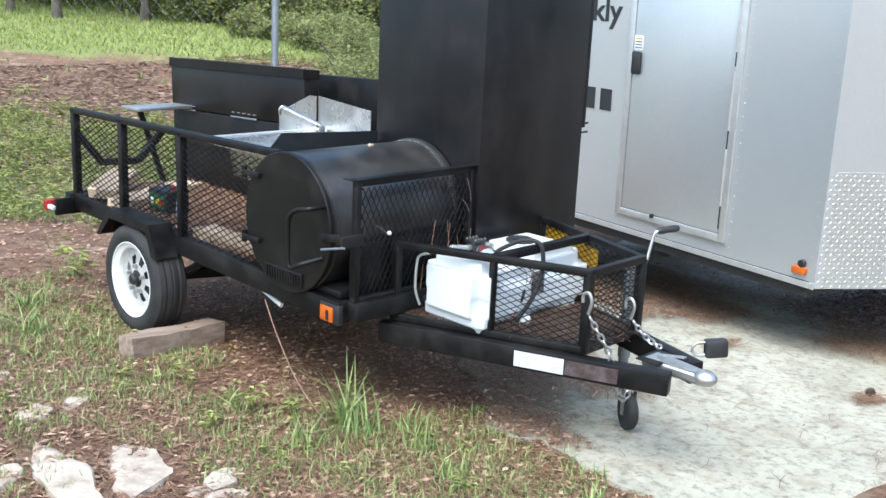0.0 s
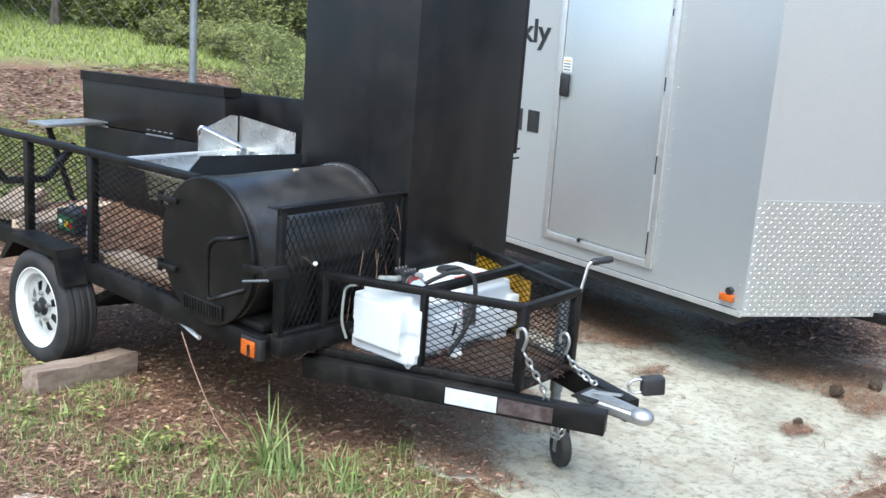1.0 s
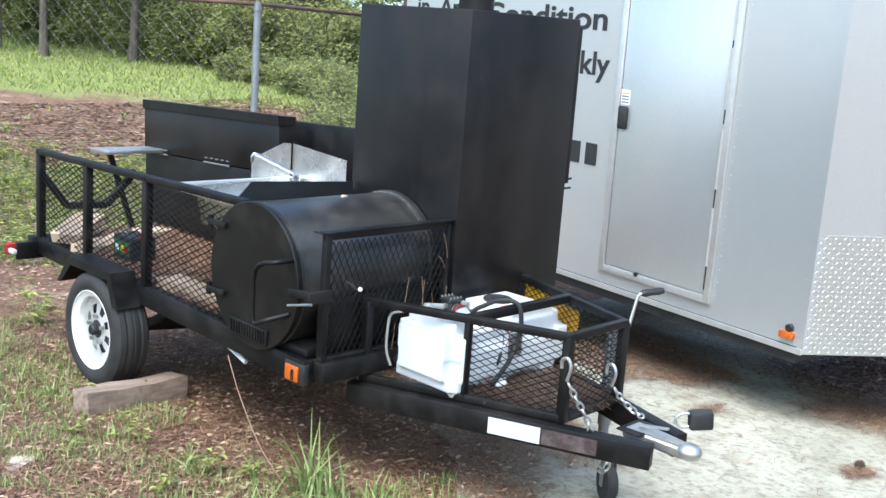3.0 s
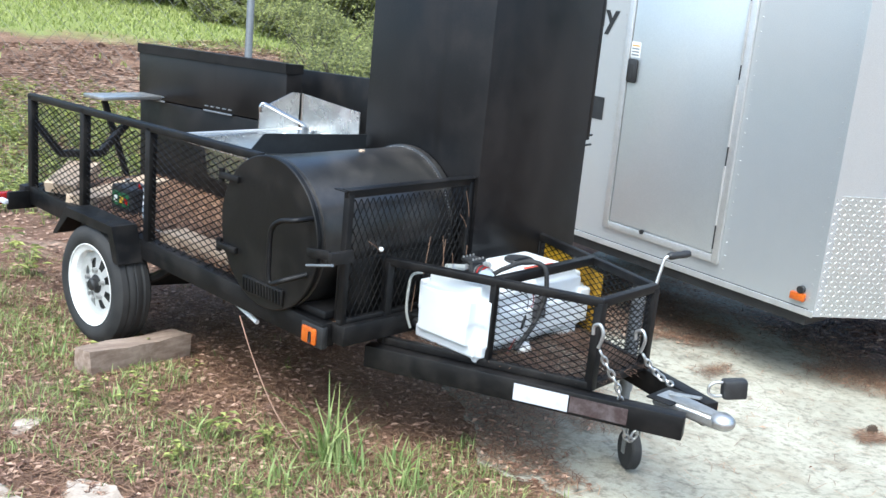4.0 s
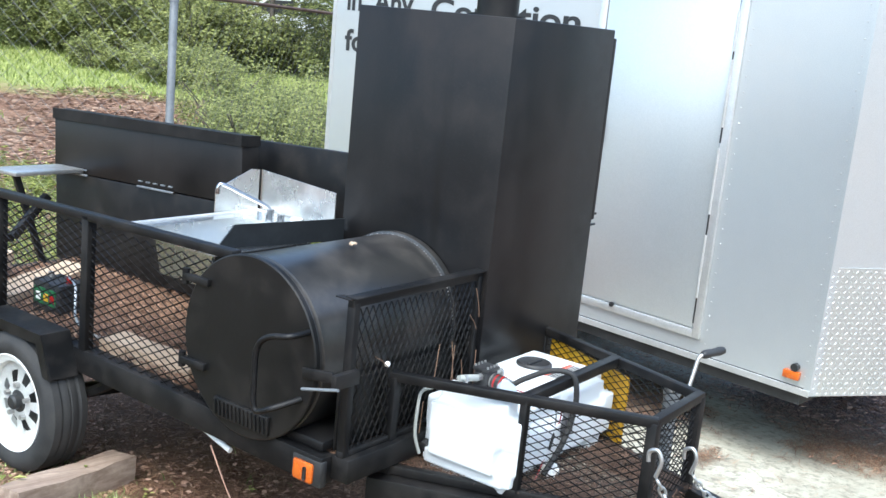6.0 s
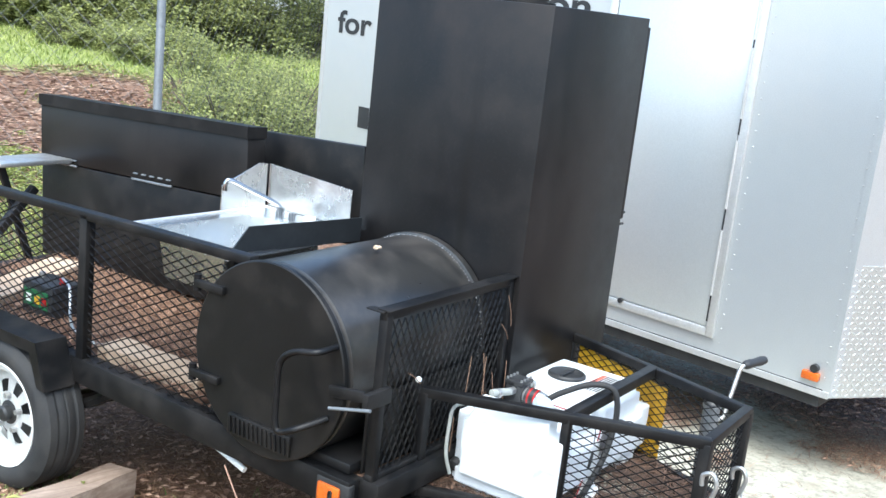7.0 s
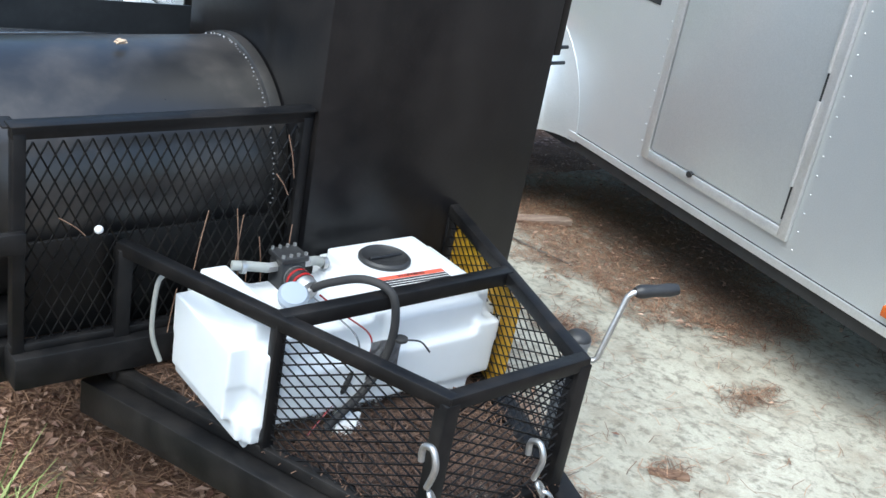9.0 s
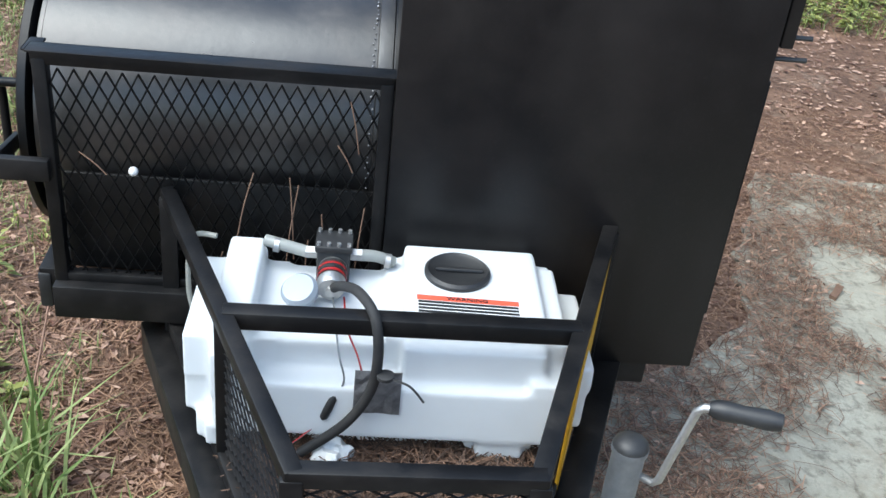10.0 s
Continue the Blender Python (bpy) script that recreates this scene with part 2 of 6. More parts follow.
def bar(bm, p, q, w, h=None, bevel=0.003, up=(0, 0, 1)):
    """A rectangular tube from p to q, w wide and h high."""
    p, q, h = Vector(p), Vector(q), h or w
    d = (q - p).normalized()
    side = d.cross(Vector(up))
    side = side.normalized() if side.length > 1e-4 else Vector((1, 0, 0))
    top = side.cross(d)
    m = Matrix((side, d, top)).transposed().to_4x4()
    m.translation = (p + q) / 2
    length = (q - p).length
    return box(bm, (-w / 2, -length / 2, -h / 2), (w / 2, length / 2, h / 2), bevel, m)


def rod(bm, p, q, r, seg=12, r2=None, caps=True):
    p, q = Vector(p), Vector(q)
    m = (q - p).to_track_quat("Z", "Y").to_matrix().to_4x4()
    m.translation = (p + q) / 2
    return bmesh.ops.create_cone(bm, cap_ends=caps, segments=seg, radius1=r, radius2=r if r2 is None else r2, depth=(q - p).length, matrix=m)["verts"]


def pipe(bm, pts, r, seg=8, close=False):
    """A round tube along a line of points."""
    pts = [Vector(p) for p in pts]
    n, rings, side = len(pts), [], None
    for i, p in enumerate(pts):
        a, b = pts[(i - 1) % n if close else max(i - 1, 0)], pts[(i + 1) % n if close else min(i + 1, n - 1)]
        d = (b - a).normalized()
        if side is None:
            side = d.orthogonal().normalized()
        side = (side - d * side.dot(d)).normalized()
        up = d.cross(side)
        rings.append([bm.verts.new(p + r * (math.cos(k * math.tau / seg) * side + math.sin(k * math.tau / seg) * up)) for k in range(seg)])
    for i in range(n if close else n - 1):
        a, b = rings[i], rings[(i + 1) % n]
        for k in range(seg):
            bm.faces.new((a[k], a[(k + 1) % seg], b[(k + 1) % seg], b[k]))
    if not close:
        bm.faces.new(rings[0][::-1])
        bm.faces.new(rings[-1])


def curve_pts(pts, n=8):
    """Catmull-Rom points through pts."""
    pts = [Vector(p) for p in pts]
    out = []
    for i in range(len(pts) - 1):
        a, b, c, d = pts[max(i - 1, 0)], pts[i], pts[i + 1], pts[min(i + 2, len(pts) - 1)]
        for k in range(n):
            t = k / n
            out.append(0.5 * (2 * b + (c - a) * t + (2 * a - 5 * b + 4 * c - d) * t * t + (3 * b - a - 3 * c + d) * t ** 3))
    return out + [pts[-1]]


def lathe(bm, axis_p, axis_d, profile, seg=32, caps=True):
    """Turns (radius, along) pairs round an axis."""
    d = Vector(axis_d).normalized()
    u = d.orthogonal().normalized()
    v = d.cross(u)
    rings = []
    for r, s in profile:
        c = Vector(axis_p) + d * s
        rings.append([bm.verts.new(c + r * (math.cos(k * math.tau / seg) * u + math.sin(k * math.tau / seg) * v)) for k in range(seg)])
    for a, b in zip(rings, rings[1:]):
        for k in range(seg):
            bm.faces.new((a[k], a[(k + 1) % seg], b[(k + 1) % seg], b[k]))
    for ring, (r, _) in ((rings[0], profile[0]), (rings[-1], profile[-1])):
        if caps and r > 1e-5:
            bm.faces.new(ring)
    bmesh.ops.remove_doubles(bm, verts=bm.verts, dist=1e-6)
    bmesh.ops.recalc_face_normals(bm, faces=bm.faces)


def prism(bm, outline, off):
    """A flat outline (list of points) pushed along off."""
    off = Vector(off)
    a = [bm.verts.new(Vector(p)) for p in outline]
    b = [bm.verts.new(Vector(p) + off) for p in outline]
    bm.faces.new(a)
    bm.faces.new(b[::-1])
    n = len(a)
    for k in range(n):
        bm.faces.new((a[k], b[k], b[(k + 1) % n], a[(k + 1) % n]))
    bmesh.ops.recalc_face_normals(bm, faces=bm.faces)


def strand(vs, fs, a, b, w, n, deep=1.0):
    """One thin three-sided strand of wire from a to b."""
    d = (b - a).normalized()
    s = d.cross(n)
    k = len(vs)
    for p in (a, b):
        vs.extend((p + s * w, p - s * w * 0.6 + n * w * deep, p - s * w * 0.6 - n * w * deep))
    fs.extend(((k, k + 1, k + 4, k + 3), (k + 1, k + 2, k + 5, k + 4), (k + 2, k, k + 3, k + 5)))


def expanded(name, corner, u, v, lu, lv, du, dv, w, material, parent, label="", keep=None, deep=1.0):
    """Expanded metal: diamonds du by dv over a sheet lu by lv, in one mesh. keep: tells which strands stay."""
    corner, u, v = Vector(corner), Vector(u).normalized(), Vector(v).normalized()
    n = u.cross(v).normalized()
    vs, fs = [], []
    nu, nv = int(lu / (du / 2)), int(lv / (dv / 2))
    for i in range(nu):
        for j in range(nv + 1):
            if (i + j) % 2:
                continue
            p = corner + u * i * du / 2 + v * j * dv / 2
            for s in (1, -1):
                q = p + u * du / 2 + v * s * dv / 2
                if 0 <= (j + s) * dv / 2 <= lv + 1e-4 and (keep is None or (keep(p) and keep(q))):
                    strand(vs, fs, p, q, w, n, deep)
    me = bpy.data.meshes.new(name)
    me.from_pydata([tuple(p) for p in vs], [], fs)
    me.materials.append(material)
    ob = new(name, me)
    ob.parent = parent
    if label:
        ob["label"] = label
    return ob

# ---- ground ----
def clamp(v, a, b):
    return max(a, min(b, v))


def ground_z(x, y):
    d = 0.63 * x + 0.777 * y
    z = 0.047 - 0.0525 * clamp(x, -3, 4) + 0.037 * clamp(y, -3, 3)
    z += 0.13 * max(0.0, min(d, 34) - 4.6) * clamp((d - 4.6) / 2, 0, 1)
    return z + 0.02 * noise.noise((x * 0.9, y * 0.9, 0)) + 0.012 * noise.noise((x * 3, y * 3, 4))


def yard(x, y):
    """From the plan of the pad and the yard, which lies slightly askew, to the world."""
    return 1.0943 * x - 0.0089 * y - 0.0197, 0.1259 * x + 1.0396 * y - 0.0782


def plan(x, y):
    """From the world back to that plan."""
    x, y = x + 0.0197, y + 0.0782
    return (1.0396 * x + 0.0089 * y) / 1.13876, (1.0943 * y - 0.1259 * x) / 1.13876


def sheet(name, xs, ys, zf, material):
    bm = bmesh.new()
    grid = [[bm.verts.new((x, y, zf(x, y))) for x in xs] for y in ys]
    for a, b in zip(grid, grid[1:]):
        for i in range(len(xs) - 1):
            bm.faces.new((a[i], a[i + 1], b[i + 1], b[i]))
    return part(name, bm, material, smooth=180)


def spaced(near_lo, near_hi, step, far):
    out = list(np.arange(near_lo, near_hi + step / 2, step))
    a, b, s = near_lo, near_hi, step
    while b < far:
        s *= 1.35
        a, b = a - s, b + s
        out = [a] + out + [b]
    return [float(v) for v in out]


tagged(sheet("ground", spaced(-5, 6, 0.12, 900), spaced(-5, 7, 0.12, 900), ground_z, M_EARTH),
       "brown pine litter and thin grass over sandy soil", "ground", kind="structure")


def slab_edge(y):
    """Where the concrete ends on the grass side."""
    x = float(np.interp(y, (-1.6, -0.88, -0.53, -0.18, 0.0, 0.45, 0.7, 0.95, 1.75, 2.3), (0.1, -0.18, -0.1, -0.16, 0.02, 0.28, 0.72, 1.0, 1.2, 1.35)))
    return x + 0.09 * noise.noise((0, y * 3, 7)) + 0.06 * noise.noise((0, y * 11, 7)) + 0.02 * noise.noise((0, y * 31, 7))


def slab_ends(x):
    """Where it ends towards the hitch and towards the wood."""
    return -1.42 - 0.05 * x + 0.05 * noise.noise((x * 3, 0, 2)), 2.2 + 0.06 * x + 0.07 * noise.noise((x * 4, 0, 5))


SLAB_FAR = 4.3


def on_slab(x, y):
    x, y = plan(x, y)
    a, b = slab_ends(x)
    return slab_edge(y) < x < SLAB_FAR and a < y < b


def pavement():
    bm = bmesh.new()
    rows = []
    for s in np.linspace(0, 1, 52):
        y = -1.42 + s * 3.7
        x0 = slab_edge(y)
        row = []
        for k in range(48):
            x = x0 + (SLAB_FAR - x0) * max(0, k - 1) / 46
            a, b = slab_ends(x)
            yy = a + (b - a) * s
            x = slab_edge(yy) + (SLAB_FAR - slab_edge(yy)) * max(0, k - 1) / 46
            rim = k == 0 or k == 47 or s in (0.0, 1.0)
            wx, wy = yard(x - (0.01 if k == 0 else 0), yy)
            row.append(bm.verts.new((wx, wy, ground_z(wx, wy) + (-0.03 if rim else 0.014 + 0.004 * noise.noise((x * 5, yy * 5, 0))))))
        rows.append(row)
    for a, b in zip(rows, rows[1:]):
        for i in range(len(a) - 1):
            bm.faces.new((a[i], a[i + 1], b[i + 1], b[i]))
    return part("pavement", bm, M_CONCRETE, smooth=60)


tagged(pavement(), "weathered pale concrete pad with leaf stains and hairline cracks", "concrete pad", kind="structure")


# ---- barbecue trailer ----
# All that rides on it is built level and square, then leans with it on the sloping ground.
TRAILER = Matrix.Translation((-0.046, -0.010, 1.2)) @ pose(0, 0, 0, 3.35, -2.5, 5.1) @ Matrix.Translation((0.046, 0.010, -1.2))
LEFT, RIGHT, REAR = -0.71, 0.545, 2.30
RAIL = 1.105
TYRE_R = 0.268
trailer = thing("utility_trailer", "black steel utility trailer with expanded-metal rails and white spoked wheels", "trailer", TRAILER)


def beam(name, p, q, w, h, mat=M_BLACK, label="", parent=trailer, bevel=0.004, up=(0, 0, 1)):
    bm = bmesh.new()
    bar(bm, p, q, w, h, bevel, up)
    return part(name, bm, mat, parent, label, 30)


def frame_parts():
    beam("side_beam", (LEFT - 0.005, 0.05, 0.543), (LEFT - 0.005, REAR, 0.592), 0.06, 0.09)
    beam("side_beam", (RIGHT, 0.05, 0.543), (RIGHT, REAR, 0.592), 0.06, 0.09)
    beam("front_beam", (LEFT + 0.01, 0.018, 0.552), (-0.05, 0.018, 0.552), 0.07, 0.075)
    beam("front_beam", (-0.05, 0.035, 0.440), (RIGHT, 0.035, 0.440), 0.06, 0.06)
    beam("rear_beam", (LEFT - 0.06, REAR + 0.03, 0.592), (RIGHT + 0.06, REAR + 0.03, 0.592), 0.06, 0.09)
    for y in (0.65, 1.2, 1.75):
        beam("cross_beam", (LEFT, y, 0.53 + 0.02 * y), (RIGHT, y, 0.53 + 0.02 * y), 0.05, 0.06)
    for k in range(8):
        x = LEFT + 0.105 + k * 0.1495
        beam("deck_board", (x, 0.06, 0.568), (x, REAR - 0.01, 0.568 + 0.02 * REAR), 0.146, 0.02, M_DECK, "brown weathered deck board", bevel=0.003)
    for y, top in ((REAR, RAIL - 0.02), (1.79, RAIL - 0.005), (1.235, RAIL)):
        beam("rail_post", (LEFT - 0.015, y, 0.58), (LEFT - 0.015, y, top), 0.038, 0.038)
    beam("top_rail", (LEFT - 0.015, 0.48, RAIL + 0.012), (LEFT - 0.015, REAR + 0.02, RAIL - 0.027), 0.038, 0.03)
    expanded("rail_mesh", (LEFT - 0.015, 0.52, 0.60), (0, 1, -0.012), (0, 0, 1), 1.77, 0.48, 0.062, 0.029, 0.0024, M_BLACK, trailer)
    beam("rear_brace", (LEFT - 0.01, REAR, 0.96), (-0.60, REAR - 0.02, 0.80), 0.035, 0.035)
    beam("rear_brace", (-0.60, REAR - 0.02, 0.795), (-0.375, REAR - 0.02, 0.785), 0.035, 0.035)
    beam("rear_brace", (-0.375, REAR - 0.02, 0.785), (-0.205, REAR - 0.02, 0.96), 0.035, 0.035)


frame_parts()


def fender(sign, x_in, x_out):
    ys = [(1.82, 0.525), (1.70, 0.672), (1.30, 0.672), (1.245, 0.515)]
    low = [(1.253, 0.513), (1.305, 0.666), (1.696, 0.666), (1.814, 0.522)]
    bm = bmesh.new()
    prism(bm, [(x_in, y, z) for y, z in ys + low], (x_out - x_in, 0, 0))
    bmesh.ops.bevel(bm, geom=bm.edges[:], offset=0.0012, segments=1, affect="EDGES")
    top = part("fender", bm, M_BLACK, trailer, "bent sheet-steel fender")
    bm = bmesh.new()
    lip = [(x_out, y, z) for y, z in ys] + [(x_out, 1.285, 0.52), (x_out, 1.33, 0.632), (x_out, 1.68, 0.632), (x_out, 1.785, 0.53)]
    prism(bm, lip, (sign * 0.006, 0, 0))
    part("fender_lip", bm, M_BLACK, top)


fender(-1, LEFT - 0.035, LEFT - 0.150)
fender(1, RIGHT + 0.03, RIGHT + 0.175)


def wheel(name, c, sign, tyre_r, rim_r, width, holes, parent, rim_mat, label):
    """A tyre with tread grooves, a dished rim with openings, a hub and nuts. sign: the side on which its face looks."""
    x, y, z = c
    ax = Vector((sign, 0, 0))
    bm = bmesh.new()
    w = width / 2
    lathe(bm, c, ax, [(rim_r * 0.98, -w * 0.8), (rim_r * 1.1, -w), (tyre_r * 0.9, -w * 1.02), (tyre_r * 0.985, -w * 0.8), (tyre_r, -w * 0.5), (tyre_r * 0.985, -w * 0.42), (tyre_r * 0.985, -w * 0.36),
                      (tyre_r, -w * 0.3), (tyre_r, -w * 0.05), (tyre_r * 0.985, 0), (tyre_r, w * 0.05), (tyre_r, w * 0.3), (tyre_r * 0.985, w * 0.36), (tyre_r * 0.985, w * 0.42), (tyre_r, w * 0.5),
                      (tyre_r * 0.985, w * 0.8), (tyre_r * 0.9, w * 1.02), (rim_r * 1.25, w * 1.04), (rim_r * 1.1, w), (rim_r * 0.98, w * 0.8)], 48, False)
    holder = part("wheel", bmesh.new(), M_RUBBER, parent, label)
    part("tyre", bm, M_RUBBER, holder, "", 40)
    bm = bmesh.new()
    lathe(bm, c, ax, [(rim_r * 1.05, w * 0.98), (rim_r * 1.05, w * 0.88), (rim_r * 0.98, w * 0.80), (rim_r * 0.90, w * 0.72), (rim_r * 0.86, w * 0.45), (rim_r * 0.84, -w * 0.9)], 48, False)
    # the dish, pierced by trapezoid openings
    n = holes
    r0, r1, r2, r3 = rim_r * 0.18, rim_r * 0.42, rim_r * 0.66, rim_r * 0.87
    zs = (w * 0.55, w * 0.52, w * 0.42, w * 0.50)
    u, v = Vector((0, 1, 0)), Vector((0, 0, 1))

    def at(r, a, s):
        return bm.verts.new(Vector(c) + ax * s + r * (math.cos(a) * u + math.sin(a) * v))
    seg = n * 4
    rings = [[at(r, k * math.tau / seg, s) for k in range(seg)] for r, s in zip((r0, r1, r2, r3), zs)]
    for ri, (a, b) in enumerate(zip(rings, rings[1:])):
        for k in range(seg):
            if ri == 1 and k % 4 in (1, 2):
                continue
            bm.faces.new((a[k], a[(k + 1) % seg], b[(k + 1) % seg], b[k]))
    bmesh.ops.solidify(bm, geom=bm.faces[:], thickness=0.004)
    part("rim", bm, rim_mat, holder, "", 35)
    bm = bmesh.new()
    lathe(bm, c, ax, [(rim_r * 0.24, w * 0.4), (rim_r * 0.24, w * 0.58), (rim_r * 0.16, w * 0.62), (rim_r * 0.16, w * 0.86), (rim_r * 0.12, w * 0.94), (0.0, w * 0.96)], 20)
    part("hub", bm, M_DARK, holder, "dark greasy hub cap", 35)
    for k in range(5):
        a = k * math.tau / 5 + 0.3
        p = Vector(c) + ax * w * 0.5 + rim_r * 0.36 * (math.cos(a) * u + math.sin(a) * v)
        bm = bmesh.new()
        rod(bm, p, p + ax * 0.022, 0.010, 6)
        part("lug_nut", bm, M_ZINC, holder)
    bm = bmesh.new()
    rod(bm, Vector(c) - ax * w * 0.6, Vector(c) + ax * w * 0.12, rim_r * 0.72, 24)
    part("brake_drum", bm, M_DARK, holder)
    return holder


wheel("wheel", (LEFT - 0.074, 1.487, 0.364), -1, TYRE_R, 0.176, 0.165, 8, trailer, M_WHITE, "black tyre on a white spoked rim")
wheel("wheel", (RIGHT + 0.105, 1.479, 0.235), 1, TYRE_R, 0.176, 0.165, 8, trailer, M_WHITE, "black tyre on a white spoked rim")
beam("axle", (LEFT, 1.479, 0.362), (RIGHT, 1.479, 0.24), 0.05, 0.05)
for sx in (LEFT + 0.02, RIGHT - 0.04):
    bm = bmesh.new()
    pipe(bm, curve_pts([(sx, 1.10, 0.52), (sx, 1.29, 0.42), (sx, 1.479, 0.40), (sx, 1.67, 0.42), (sx, 1.86, 0.53)]), 0.02, 6)
    part("leaf_spring", bm, M_BLACK, trailer)

# tongue
NEAR0, NEAR1 = Vector((-0.515, 0.05, 0.433)), Vector((-0.065, -1.05, 0.433))
FAR0, FAR1 = Vector((0.47, 0.05, 0.433)), Vector((0.115, -1.05, 0.433))
beam("tongue_beam", NEAR0, NEAR1, 0.06, 0.085)
beam("tongue_beam", FAR0, FAR1, 0.06, 0.085)
beam("tongue_plate", (-0.05, -0.93, 0.480), (0.10, -0.93, 0.480), 0.10, 0.008)
d_near = (NEAR1 - NEAR0).normalized()
side_near = d_near.cross(Vector((0, 0, 1))).normalized() * -1
if side_near.x > 0:
    side_near *= -1


def tape(a, b, lo, hi, mat, label):
    """A strip on the outer face of the near tongue beam."""
    bm = bmesh.new()
    p, q = NEAR0 + d_near * a, NEAR0 + d_near * b
    off = side_near * 0.0315
    up = Vector((0, 0, 1))
    prism(bm, [p + off + up * lo, q + off + up * lo, q + off + up * hi, p + off + up * hi], side_near * 0.0015)
    return part("reflective_tape", bm, mat, trailer, label)


tape(0.59, 0.79, -0.032, 0.030, M_TAPE, "white reflective strip")
tape(0.795, 1.0, -0.030, 0.028, M_FADED, "faded dark red strip")


def coupler():
    bm = bmesh.new()
    prism(bm, [(-0.030, -0.89, 0.485), (0.080, -0.89, 0.485), (0.070, -1.01, 0.485), (0.060, -1.14, 0.480), (-0.010, -1.14, 0.480), (-0.020, -1.01, 0.485)], (0, 0, -0.045))
    bmesh.ops.bevel(bm, geom=bm.edges[:], offset=0.012, segments=3, affect="EDGES")
    body = part("coupler", bm, M_ZINC, trailer, "zinc-plated ball coupler", 35)
    bm = bmesh.new()
    bmesh.ops.create_uvsphere(bm, u_segments=20, v_segments=12, radius=0.042, matrix=Matrix.Translation((0.025, -1.14, 0.462)) @ Matrix.Diagonal((1, 1.1, 0.75, 1)))
    part("socket", bm, M_ZINC, body, "", 60)
    bm = bmesh.new()
    bar(bm, (0.025, -0.93, 0.492), (0.025, -1.05, 0.515), 0.02, 0.008)
    part("latch", bm, M_ZINC, body)


coupler()

# cage on the tongue
CZ0, CZ1 = 0.492, 0.797
CA, CB, CC, CD = Vector((-0.468, 0.02, 0)), Vector((-0.166, -0.722, 0)), Vector((0.180, -0.714, 0)), Vector((0.402, 0.0, 0))
MA, MD = CA.lerp(CB, 0.52), CD.lerp(CC, 0.50)


def at_z(p, z):
    return Vector((p.x, p.y, z))


def in_cage(p):
    """Whether a place lies inside the cage's plan."""
    s = clamp((0.03 - p.y) / 0.77, 0, 1)
    return -0.74 < p.y <= 0.031 and CA.x + (CB.x - CA.x) * s < p.x < CD.x + (CC.x - CD.x) * s


def cage():
    for z in (CZ0, CZ1):
        for p, q in ((CA, CB), (CB, CC), (CC, CD)):
            d = (q - p).normalized() * 0.012
            beam("cage_rail", at_z(p - d, z), at_z(q + d, z + 0.0005), 0.03, 0.03)
    beam("cage_rail", at_z(MA, CZ1 + 0.001), at_z(MD, CZ1 + 0.001), 0.034, 0.034)
    for p in (CA, CB, CC, CD):
        beam("cage_post", at_z(p, CZ0 - 0.015), at_z(p, CZ1), 0.034, 0.034)
    beam("cage_post", at_z(MA, CZ0), at_z(MA, CZ1), 0.026, 0.026)
    for p, q in ((MA, CB), (CB, CC), (CC, CD)):
        expanded("cage_mesh", at_z(p, CZ0), at_z(q, 0) - at_z(p, 0), (0, 0, 1), (q - p).length, CZ1 - CZ0, 0.052, 0.0255, 0.0019, M_BLACK, trailer)
    expanded("cage_floor_mesh", (-0.48, 0.03, CZ0 - 0.009), (0, -1, 0), (1, 0, 0), 0.77, 0.92, 0.052, 0.026, 0.0019, M_BLACK, trailer, keep=in_cage)


cage()


